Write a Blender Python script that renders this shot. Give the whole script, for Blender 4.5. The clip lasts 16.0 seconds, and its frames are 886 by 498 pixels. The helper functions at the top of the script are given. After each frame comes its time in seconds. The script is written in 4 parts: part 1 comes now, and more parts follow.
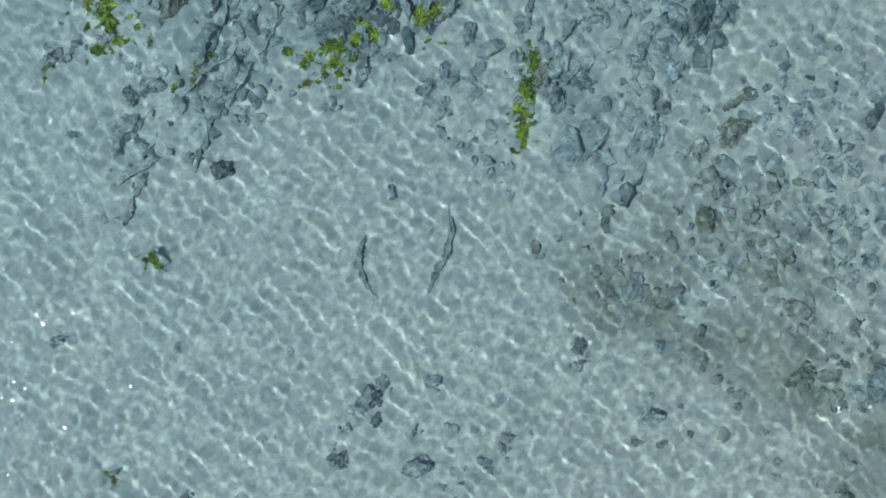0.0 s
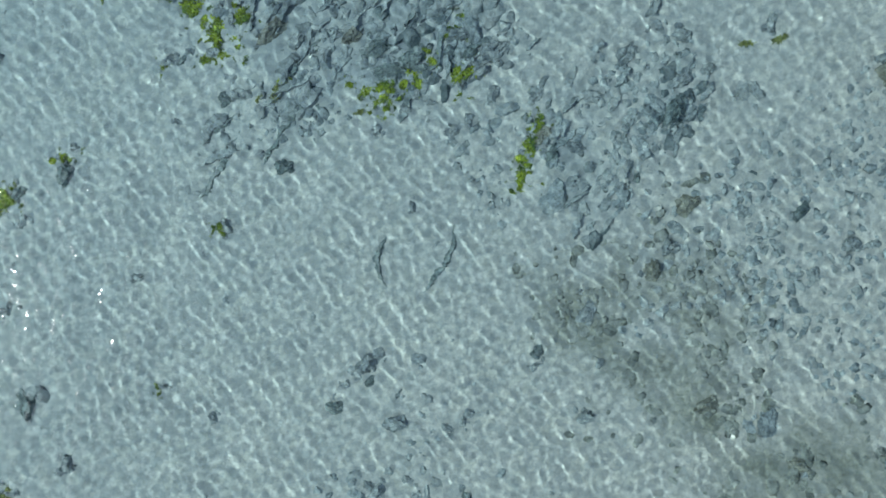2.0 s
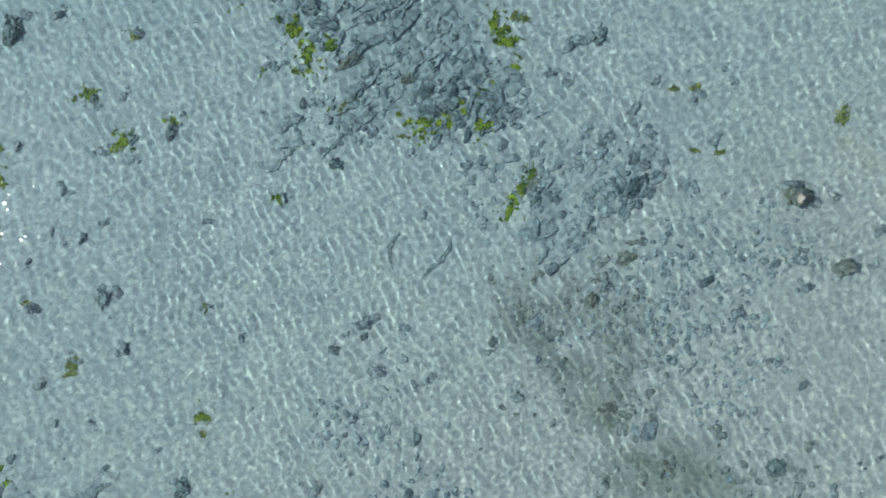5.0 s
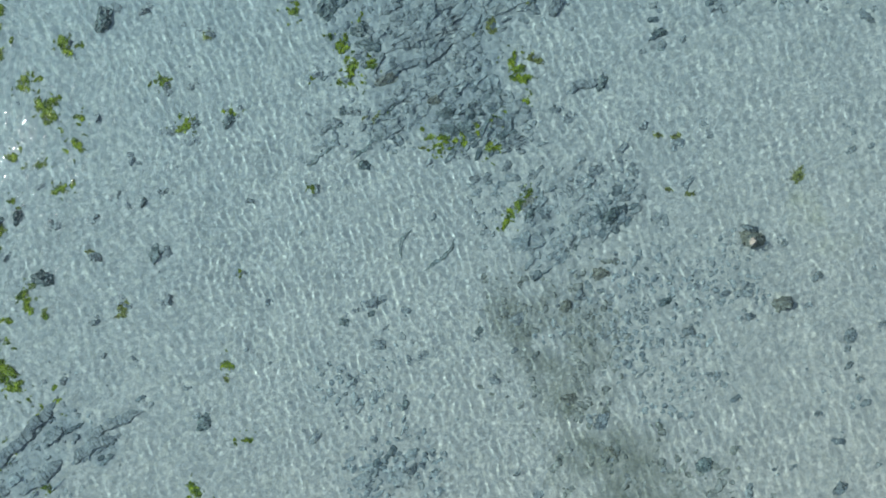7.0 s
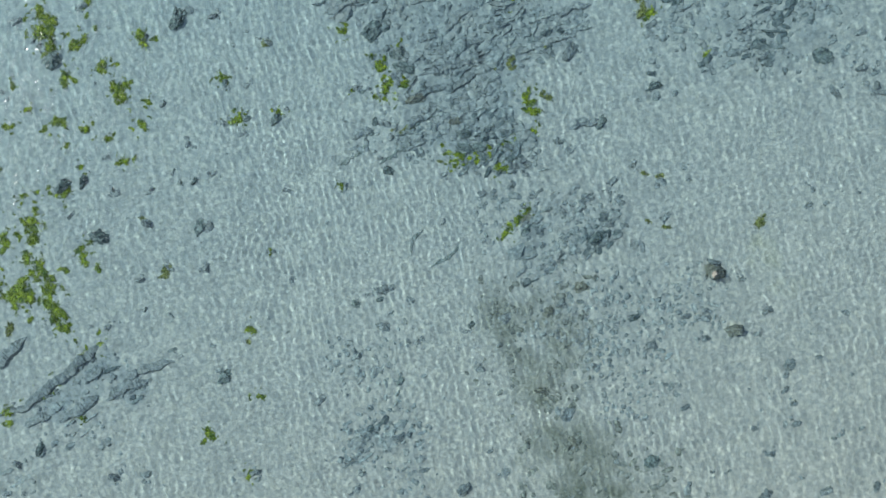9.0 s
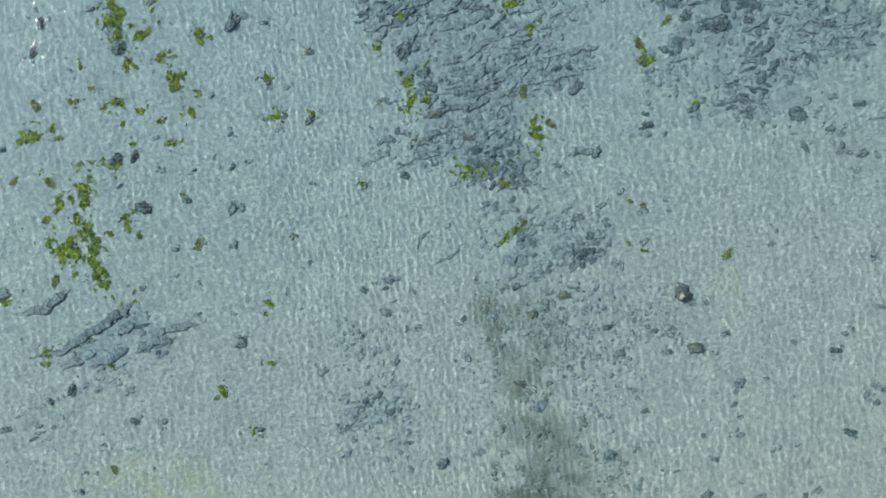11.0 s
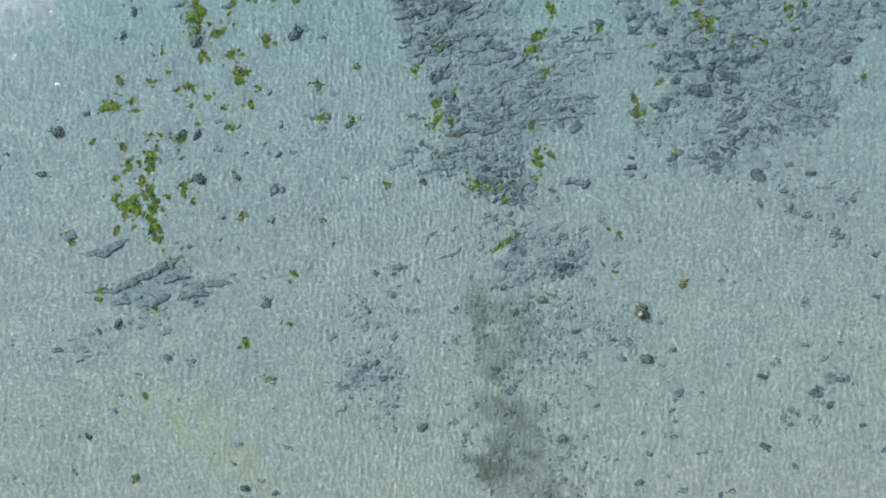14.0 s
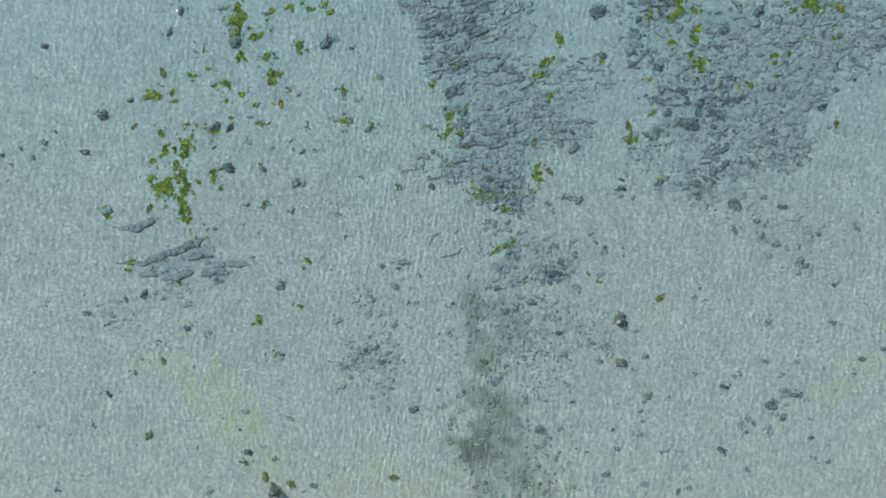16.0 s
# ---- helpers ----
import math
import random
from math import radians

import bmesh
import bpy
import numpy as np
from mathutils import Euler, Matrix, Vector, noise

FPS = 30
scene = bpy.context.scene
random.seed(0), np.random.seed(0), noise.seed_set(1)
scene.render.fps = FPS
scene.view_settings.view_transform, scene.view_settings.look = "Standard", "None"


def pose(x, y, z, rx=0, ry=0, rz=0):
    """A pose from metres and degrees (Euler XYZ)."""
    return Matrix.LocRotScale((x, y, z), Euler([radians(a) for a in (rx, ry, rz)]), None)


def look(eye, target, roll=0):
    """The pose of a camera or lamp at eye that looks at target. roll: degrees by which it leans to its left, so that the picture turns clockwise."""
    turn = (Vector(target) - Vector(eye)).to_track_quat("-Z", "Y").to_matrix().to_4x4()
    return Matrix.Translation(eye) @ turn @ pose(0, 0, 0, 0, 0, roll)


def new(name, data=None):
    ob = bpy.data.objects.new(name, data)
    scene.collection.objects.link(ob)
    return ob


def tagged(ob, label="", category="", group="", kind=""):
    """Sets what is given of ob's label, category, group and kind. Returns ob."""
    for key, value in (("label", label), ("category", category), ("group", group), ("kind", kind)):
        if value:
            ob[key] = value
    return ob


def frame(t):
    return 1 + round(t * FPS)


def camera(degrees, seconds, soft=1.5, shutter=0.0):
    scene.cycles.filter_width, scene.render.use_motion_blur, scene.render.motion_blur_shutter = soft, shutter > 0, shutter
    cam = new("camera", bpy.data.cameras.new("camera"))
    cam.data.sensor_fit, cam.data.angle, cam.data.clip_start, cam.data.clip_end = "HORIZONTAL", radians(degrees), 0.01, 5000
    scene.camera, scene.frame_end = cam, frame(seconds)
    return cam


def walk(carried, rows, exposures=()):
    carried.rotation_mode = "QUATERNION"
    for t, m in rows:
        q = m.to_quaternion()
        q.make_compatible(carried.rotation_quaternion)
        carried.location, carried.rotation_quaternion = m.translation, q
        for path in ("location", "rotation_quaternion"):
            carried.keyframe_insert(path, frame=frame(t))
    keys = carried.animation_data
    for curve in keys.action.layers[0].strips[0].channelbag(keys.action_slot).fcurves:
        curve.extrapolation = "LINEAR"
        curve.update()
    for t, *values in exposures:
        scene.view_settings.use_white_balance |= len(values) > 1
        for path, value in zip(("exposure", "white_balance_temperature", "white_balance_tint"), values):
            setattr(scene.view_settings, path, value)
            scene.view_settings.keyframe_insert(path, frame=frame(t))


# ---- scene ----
cam = camera(62.00, 16.0, soft=1.7)
PATH = [
    (0.0, pose(0.172, 0.479, 7.337, -0.080, -0.116, -0.131)),
    (0.5, pose(0.229, 0.559, 7.774, -0.369, 0.369, 2.181)),
    (1.0, pose(0.314, 0.611, 8.288, -0.456, 1.016, 4.740)),
    (1.5, pose(0.390, 0.628, 8.786, -0.293, 1.553, 7.227)),
    (2.0, pose(0.381, 0.621, 9.315, -0.024, 1.399, 9.565)),
    (2.5, pose(0.328, 0.585, 9.838, 0.299, 0.935, 11.605)),
    (3.0, pose(0.288, 0.524, 10.345, 0.621, 0.513, 13.615)),
    (3.5, pose(0.265, 0.467, 10.830, 0.851, 0.208, 15.769)),
    (4.0, pose(0.248, 0.452, 11.309, 0.875, 0.043, 17.998)),
    (5.0, pose(0.225, 0.531, 12.336, 0.460, 0.014, 22.122)),
    (6.0, pose(0.189, 0.656, 13.418, -0.178, 0.159, 25.658)),
    (6.5, pose(0.159, 0.703, 13.963, -0.426, 0.206, 27.278)),
    (7.0, pose(0.116, 0.726, 14.523, -0.589, 0.215, 28.889)),
    (7.5, pose(0.064, 0.732, 15.084, -0.678, 0.190, 30.494)),
    (8.0, pose(0.009, 0.727, 15.647, -0.721, 0.140, 32.125)),
    (8.5, pose(-0.047, 0.717, 16.194, -0.733, 0.068, 33.735)),
    (9.0, pose(-0.103, 0.706, 16.736, -0.745, -0.007, 35.327)),
    (10.0, pose(-0.211, 0.689, 17.800, -0.827, -0.139, 38.381)),
    (11.0, pose(-0.316, 0.673, 18.878, -0.967, -0.261, 41.228)),
    (11.5, pose(-0.370, 0.662, 19.439, -1.047, -0.324, 42.566)),
    (12.0, pose(-0.426, 0.646, 20.021, -1.130, -0.392, 43.848)),
    (12.5, pose(-0.486, 0.624, 20.610, -1.209, -0.468, 45.105)),
    (13.0, pose(-0.550, 0.595, 21.191, -1.281, -0.554, 46.369)),
    (13.5, pose(-0.617, 0.560, 21.752, -1.347, -0.649, 47.662)),
    (14.0, pose(-0.687, 0.520, 22.299, -1.407, -0.752, 48.950)),
    (14.5, pose(-0.759, 0.475, 22.843, -1.463, -0.860, 50.185)),
    (15.0, pose(-0.833, 0.427, 23.395, -1.516, -0.973, 51.332)),
    (15.5, pose(-0.908, 0.377, 23.954, -1.567, -1.088, 52.412)),
    (16.0, pose(-0.984, 0.326, 24.515, -1.617, -1.206, 53.459)),
]
walk(cam, PATH, [(0.0, 0.08, 6330, 7.5), (4.0, 0.11, 6400, 8.8), (8.5, 0.14, 6530, 9.6), (16.0, 0.13, 6620, 9.2)])

# ---- light ----
SUN_AZIMUTH, SUN_HEIGHT = radians(197), radians(46.8)
to_sun = Vector((math.cos(SUN_HEIGHT) * math.cos(SUN_AZIMUTH), math.cos(SUN_HEIGHT) * math.sin(SUN_AZIMUTH), math.sin(SUN_HEIGHT)))
world = bpy.data.worlds.new("sky")
scene.world = world
world.use_nodes = True
sky = world.node_tree.nodes.new("ShaderNodeTexSky")
sky.sky_type, sky.sun_disc, sky.sun_elevation = "NISHITA", False, SUN_HEIGHT
sky.sun_rotation = math.pi / 2 - SUN_AZIMUTH
world.node_tree.links.new(sky.outputs[0], world.node_tree.nodes["Background"].inputs[0])
world.node_tree.nodes["Background"].inputs[1].default_value = 0.13
sun_data = bpy.data.lights.new("sun", "SUN")
sun_data.energy, sun_data.angle, sun_data.color = 4.45, radians(0.53), (1.0, 0.97, 0.93)
sun_data.cycles.is_caustics_light = True
sun = new("sun", sun_data)
sun.matrix_world = look(to_sun * 60, (0, 0, 0))

BED, WATER = -0.15, 0.40          # heights of the sand and of the water's face
rng = np.random.default_rng(7)


# ---- materials ----
def nodes_of(name):
    mat = bpy.data.materials.new(name)
    mat.use_nodes = True
    return mat, mat.node_tree, mat.node_tree.nodes["Principled BSDF"]


def add(tree, kind, **inputs):
    n = tree.nodes.new(kind)
    for k, v in inputs.items():
        n.inputs[k.replace("_", " ")].default_value = v
    return n


def ramp(tree, source, stops):
    n = tree.nodes.new("ShaderNodeValToRGB")
    while len(n.color_ramp.elements) < len(stops):
        n.color_ramp.elements.new(0.5)
    for e, (at, c) in zip(n.color_ramp.elements, stops):
        e.position, e.color = at, (*c, 1)
    tree.links.new(source, n.inputs[0])
    return n.outputs[0]


def mix(tree, factor, a, b, mode="MIX"):
    n = tree.nodes.new("ShaderNodeMix")
    n.data_type, n.blend_type = "RGBA", mode
    for sock, v in ((n.inputs[0], factor), (n.inputs[6], a), (n.inputs[7], b)):
        if isinstance(v, (int, float)):
            sock.default_value = v
        elif isinstance(v, tuple):
            sock.default_value = (*v, 1)
        else:
            tree.links.new(v, sock)
    return n.outputs[2]


def noise_of(tree, coords, scale, detail=4.0, rough=0.6):
    n = add(tree, "ShaderNodeTexNoise", Scale=scale, Detail=detail, Roughness=rough)
    tree.links.new(coords, n.inputs["Vector"])
    return n.outputs[0]


def relief(tree, bsdf, height, strength, distance):
    b = add(tree, "ShaderNodeBump", Strength=strength, Distance=distance)
    tree.links.new(height, b.inputs["Height"])
    tree.links.new(b.outputs[0], bsdf.inputs["Normal"])


def water_material():
    mat, tree, p = nodes_of("sea_water")
    p.inputs["Base Color"].default_value = (0.66, 0.917, 0.97, 1)
    p.inputs["Roughness"].default_value = 0.028
    p.inputs["IOR"].default_value = 1.333
    p.inputs["Transmission Weight"].default_value = 1.0
    pos = tree.nodes.new("ShaderNodeNewGeometry").outputs["Position"]
    along = tree.nodes.new("ShaderNodeMapping")           # long facets that lie with the wind ripples
    along.inputs["Rotation"].default_value = (0, 0, radians(-50))
    along.inputs["Scale"].default_value = (7.0, 2.6, 1.0)
    tree.links.new(pos, along.inputs["Vector"])
    chop = noise_of(tree, along.outputs[0], 1.0, 1.0, 0.4)
    fine = noise_of(tree, pos, 18.0, 1.0, 0.5)
    relief(tree, p, mix(tree, 0.27, chop, fine), 1.0, 0.020)
    return mat


def sand_material():
    mat, tree, p = nodes_of("wet_sand")
    pos = tree.nodes.new("ShaderNodeNewGeometry").outputs["Position"]
    cover_and_tint = tree.nodes.new("ShaderNodeVertexColor")
    cover_and_tint.layer_name = "cover_and_tint"
    parts = tree.nodes.new("ShaderNodeSeparateColor")
    tree.links.new(cover_and_tint.outputs[0], parts.inputs[0])
    big, mid, fine = (noise_of(tree, pos, s) for s in (0.35, 2.2, 19.0))
    base = ramp(tree, big, [(0.3, (0.43, 0.43, 0.40)), (0.7, (0.53, 0.51, 0.455))])
    base = mix(tree, ramp(tree, mid, [(0.40, (0, 0, 0)), (0.72, (1, 1, 1))]), base, (0.36, 0.36, 0.335))
    lumps = noise_of(tree, pos, 8.0, 5.0, 0.7)
    base = mix(tree, ramp(tree, lumps, [(0.36, (0.75, 0.75, 0.75)), (0.60, (0, 0, 0))]), base, (0.30, 0.315, 0.30))
    base = mix(tree, ramp(tree, lumps, [(0.52, (0, 0, 0)), (0.72, (0.6, 0.6, 0.6))]), base, (0.66, 0.64, 0.58))
    cells = add(tree, "ShaderNodeTexVoronoi", Scale=9.0)
    warp = tree.nodes.new("ShaderNodeVectorMath")
    tree.links.new(pos, warp.inputs[0])
    shift = add(tree, "ShaderNodeTexNoise", Scale=6.0, Detail=3.0)
    tree.links.new(pos, shift.inputs["Vector"])
    small = tree.nodes.new("ShaderNodeVectorMath")
    small.operation = "SCALE"
    small.inputs["Scale"].default_value = 0.16
    tree.links.new(shift.outputs[1], small.inputs[0])
    tree.links.new(small.outputs[0], warp.inputs[1])
    tree.links.new(warp.outputs[0], cells.inputs["Vector"])
    tone = tree.nodes.new("ShaderNodeSeparateColor")
    tree.links.new(cells.outputs["Color"], tone.inputs[0])
    base = mix(tree, 1.0, base, ramp(tree, tone.outputs[0], [(0.0, (0.86, 0.89, 0.90)), (0.5, (1.0, 1.0, 1.0)), (1.0, (1.12, 1.11, 1.06))]), "MULTIPLY")
    base = mix(tree, ramp(tree, fine, [(0.46, (0, 0, 0)), (0.72, (0.7, 0.7, 0.7))]), base, (0.27, 0.27, 0.25))

    def film(amount, grain, colour, under, low=0.30, high=0.75):
        f = mix(tree, 1.0, amount, grain, "MULTIPLY")
        return mix(tree, ramp(tree, f, [(low * 0.5, (0, 0, 0)), (high * 0.6, (1, 1, 1))]), under, colour)
    # teal-to-warm cast of sky and water, painted into the sand colour by the alpha
    base = mix(tree, cover_and_tint.outputs[1], mix(tree, 1.0, base, (0.88, 0.975, 1.03), "MULTIPLY"), mix(tree, 1.0, base, (1.165, 1.04, 0.98), "MULTIPLY"))
    crust = ramp(tree, mix(tree, 0.6, lumps, fine), [(0.40, (0.17, 0.20, 0.205)), (0.60, (0.36, 0.385, 0.38))])
    base = film(parts.outputs[0], mix(tree, 0.35, mid, lumps), crust, base, 0.75, 1.3)
    base = film(parts.outputs[1], mix(tree, 0.5, lumps, fine), (0.165, 0.17, 0.13), base, 0.25, 0.95)
    base = film(parts.outputs[2], mid, (0.50, 0.46, 0.22), base, 0.30, 1.15)
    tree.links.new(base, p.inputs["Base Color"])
    p.inputs["Roughness"].default_value = 0.9
    relief(tree, p, fine, 0.5, 0.02)
    return mat


SEA = water_material()
SAND = sand_material()

# ---- outlines of the reefs and films on the bed, in metres ----
MAIN_REEF = [(-8.8, 3.5), (-7.3, 3.6), (-6.6, 3.7), (-5.7, 3.9), (-5.3, 3.2), (-4.5, 3.6), (-4.0, 3.3), (-3.7, 3.0), (-2.9, 2.6), (-2.8, 1.9), (-3.1, 0.7), (-2.9, 0.8), (-2.2, 1.6), (-1.4, 2.3), (-0.7, 2.3), (0.3, 2.8), (1.1, 3.8), (0.8, 4.2), (0.0, 4.1), (-1.0, 4.9), (-0.2, 6.1), (-0.4, 7.0), (-1.4, 6.8), (-2.2, 6.0), (-2.8, 6.3), (-3.5, 6.8), (-4.3, 7.3), (-5.3, 7.6), (-6.3, 7.0)]
EAST_REEF = [(-4.0, 10.2), (-2.6, 9.0), (-0.8, 9.2), (0.3, 8.6), (1.0, 7.6), (1.3, 6.7), (1.9, 6.1), (2.4, 7.0), (2.9, 8.0), (3.8, 7.8), (4.7, 8.5), (4.8, 9.3), (4.5, 10.1), (5.0, 11.1), (4.6, 12.6), (3.7, 13.8), (3.7, 15.3), (3.9, 16.6), (1.8, 18.1)]
EAST_FRINGE = [(4.5, 8.6), (4.9, 10.0), (6.1, 11.2), (7.2, 10.9), (7.2, 10.2), (6.1, 9.3)]
SOUTH_REEF = [(0.5, 2.5), (1.0, 3.0), (1.6, 3.4), (2.2, 3.2), (3.0, 3.5), (3.1, 2.7), (2.6, 2.2), (2.5, 1.6), (1.8, 1.3), (1.2, 1.4), (0.7, 1.7)]
WEST_SPUR = [(-3.2, 1.8), (-2.3, 2.6), (-1.6, 2.6), (-1.7, 1.8), (-2.2, 1.2), (-2.8, 0.7), (-3.1, 0.6), (-2.9, 1.2)]
EAST_STREW = [(1.6, 1.0), (3.7, 2.9), (5.8, 3.8), (6.8, 2.8), (6.7, 0.8), (5.6, -1.2), (4.1, 0.1), (2.4, 0.2)]
WEST_REEF = [(-6.1, -8.6), (-5.8, -7.7), (-5.7, -6.6), (-4.9, -5.5), (-3.5, -5.0), (-3.6, -5.9), (-4.0, -6.9), (-4.7, -7.8), (-5.3, -8.4)]
WEST_FAINT = [(-6.0, -10.8), (-5.6, -9.9), (-5.3, -8.9), (-5.0, -8.1), (-3.8, -6.6), (-3.2, -6.4), (-3.1, -7.1), (-4.3, -8.3), (-4.6, -9.7), (-5.2, -10.6)]
MIDDLE_PATCH = [(-0.8, -3.0), (-0.1, -1.4), (1.3, -1.8), (3.2, -3.9), (2.3, -5.1), (0.7, -4.6)]
MIDDLE_ARM = [(0.7, -4.5), (0.8, -4.1), (0.8, -3.5), (1.1, -3.2), (1.2, -4.0), (1.4, -4.3), (0.9, -4.6)]
MIDDLE_OVAL = [(1.5, -3.8), (2.2, -3.1), (2.7, -3.4), (2.6, -4.1), (2.0, -4.4)]
DARK_REEF = [(-8.5, 3.8), (-7.3, 3.6), (-5.9, 4.0), (-5.8, 4.9), (-5.1, 5.5), (-5.1, 6.7), (-6.0, 7.1)]
DARK_ZONES = [                   # where the rock is dark blue-grey
    [(-5.5, 3.6), (-4.7, 4.5), (-4.4, 4.1), (-5.2, 3.2)], [(-4.2, 4.8), (-3.2, 5.9), (-2.7, 5.4), (-3.7, 4.4)],
    [(-8.6, 3.5), (-6.0, 7.4), (-4.9, 5.9), (-5.6, 4.8), (-7.0, 3.2)], [(-1.3, 3.1), (-0.8, 4.0), (0.2, 3.0), (-0.7, 2.5)],
    [(-4.7, 8.6), (-3.9, 9.7), (-1.7, 8.0), (-2.4, 7.3)], [(1.2, 6.5), (2.4, 8.0), (2.9, 7.5), (1.7, 6.0)],
    [(0.3, 9.3), (1.6, 10.7), (2.4, 9.7), (1.1, 8.1)], [(3.9, 8.8), (4.5, 9.4), (4.9, 8.9), (4.3, 8.5)], [(2.3, 2.6), (2.9, 3.3), (3.2, 2.9), (2.6, 2.2)],
]
GAP_STREW = [(-3.4, 6.4), (-2.0, 8.2), (0.1, 7.3), (0.0, 6.2), (-1.2, 4.6), (-2.8, 5.0)]
BROWN_1 = [(1.3, 0.2), (2.2, 0.6), (3.2, 0.9), (3.9, 0.1), (4.1, -0.6), (3.9, -1.3), (3.1, -1.1), (2.2, -0.7)]
BROWN_3 = [(0.5, 0.4), (1.8, 1.7), (3.4, 1.7), (4.5, 0.5), (3.2, -0.7), (1.7, -0.7)]
BROWN_2 = [(5.0, -3.3), (5.0, -2.4), (5.5, -1.5), (6.4, -0.9), (7.3, -1.1), (7.7, -2.0), (6.8, -2.8), (5.5, -3.5)]
BROWN_4 = [(4.0, -2.0), (4.7, -0.5), (6.4, -0.9), (8.8, -1.0), (9.0, -2.2), (7.7, -3.9), (5.0, -3.0)]
BROWN_SPOTS = [(3.5, -0.8, 0.41, 0.80), (2.1, -0.2, 0.64, 0.70), (2.7, 0.3, 0.67, 0.60), (4.4, -1.5, 0.60, 0.50), (5.0, -1.5, 0.79, 0.75), (5.86, -2.5, 0.80, 1.35), (5.6, -1.4, 0.56, 0.70), (7.1, -2.0, 0.86, 0.70), (6.2, -2.2, 0.80, 1.15), (8.0, -2.1, 0.86, 0.60), (4.5, -2.7, 0.37, 0.50)]    # x, y, radius, strength
YELLOW_1 = [(-3.8, -10.8), (-3.0, -9.0), (-1.5, -8.1), (-0.3, -8.1), (1.4, -7.7), (3.1, -8.3), (3.7, -9.2), (2.1, -9.6), (0.2, -9.3), (-2.0, -10.0)]
YELLOW_2 = [(9.6, 7.7), (10.7, 8.2), (10.8, 10.0), (11.5, 11.2), (12.6, 10.4), (11.9, 8.0), (11.1, 7.4)]
YELLOW_3 = [(3.5, -6.9), (4.4, -5.0), (6.3, -4.0), (6.8, -4.9), (4.8, -7.6)]
YELLOW_4 = [(5.1, 4.6), (5.8, 5.8), (7.1, 5.0), (6.8, 3.9)]


def lattice(x, y, cell, seed):
    """Smooth random heights, 0 to 1, on a lattice of that cell."""
    u, v = x / cell, y / cell
    i, j = np.floor(u).astype(np.int64), np.floor(v).astype(np.int64)
    a, b = u - i, v - j
    a, b = a * a * (3 - 2 * a), b * b * (3 - 2 * b)

    def h(p, q):
        n = (p * 374761393 + q * 668265263 + seed * 362437) & 0x7FFFFFFF
        n = ((n ^ (n >> 13)) * 1274126177) & 0x7FFFFFFF
        return ((n ^ (n >> 16)) & 0xFFFF) / 65535.0
    return (h(i, j) * (1 - a) + h(i + 1, j) * a) * (1 - b) + (h(i, j + 1) * (1 - a) + h(i + 1, j + 1) * a) * b


def inside(x, y, outline, soft):
    """1 well within the outline, 0 well outside it, soft metres between."""
    n = len(outline)
    near, odd = np.full(x.shape, 1e9), np.zeros(x.shape, bool)
    for k in range(n):
        (ax, ay), (bx, by) = outline[k], outline[(k + 1) % n]
        dx, dy = bx - ax, by - ay
        s = np.clip(((x - ax) * dx + (y - ay) * dy) / (dx * dx + dy * dy), 0, 1)
        near = np.minimum(near, np.hypot(x - ax - s * dx, y - ay - s * dy))
        if dy:
            odd ^= ((ay > y) != (by > y)) & (x < ax + (y - ay) / dy * dx)
    return np.clip(0.5 + np.where(odd, near, -near) / soft, 0, 1)


def cover_of(x, y):
    wx = x + 1.1 * (lattice(x, y, 0.9, 1) - 0.5) + 0.5 * (lattice(x, y, 0.3, 2) - 0.5)
    wy = y + 1.1 * (lattice(x, y, 0.9, 3) - 0.5) + 0.5 * (lattice(x, y, 0.3, 4) - 0.5)
    along, across = 0.42 * x + 0.906 * y, 0.42 * y - 0.906 * x
    ledges = np.clip(0.25 + 1.1 * lattice(along, across * 3.2, 1.5, 8), 0, 1.2)          # darker and paler beds
    rock = np.max([a * inside(wx, wy, o, s) for o, a, s in (
        (MAIN_REEF, 0.6 + 0.6 * ledges, 0.9), (EAST_REEF, 0.5 + 0.6 * ledges, 1.7), (EAST_FRINGE, 0.55, 1.2), (SOUTH_REEF, 0.9, 0.9), (WEST_SPUR, 1.0, 0.8), (EAST_STREW, 0.35, 1.2), (GAP_STREW, 0.3, 0.8),
        (WEST_REEF, 0.9 + 0.5 * ledges, 0.7), (WEST_FAINT, 1.1 * ledges, 1.0), (MIDDLE_PATCH, 0.35, 1.0), (MIDDLE_ARM, 1.1, 0.4), (MIDDLE_OVAL, 0.9, 0.5))], axis=0)
    brown = np.max([inside(wx, wy, BROWN_1, 2.6), inside(wx, wy, BROWN_2, 2.2), 0.5 * inside(wx, wy, BROWN_3, 1.8), 0.65 * inside(wx, wy, BROWN_4, 1.8)], axis=0)
    deep = np.max([a * np.clip(1.5 - np.hypot(wx - sx, wy - sy) / r, 0, 1) for sx, sy, r, a in BROWN_SPOTS], axis=0)
    brown = np.clip(np.maximum(1.0 * brown, deep), 0, 1.2) * np.clip(0.2 + 0.7 * lattice(x, y, 0.7, 7) + 0.8 * lattice(x, y, 0.24, 6), 0, 1.25)
    yellow = np.max([a * inside(wx, wy, o, 2.2) for o, a in ((YELLOW_1, 0.68), (YELLOW_2, 0.6), (YELLOW_3, 0.55), (YELLOW_4, 0.6))], axis=0)
    return rock, brown, yellow


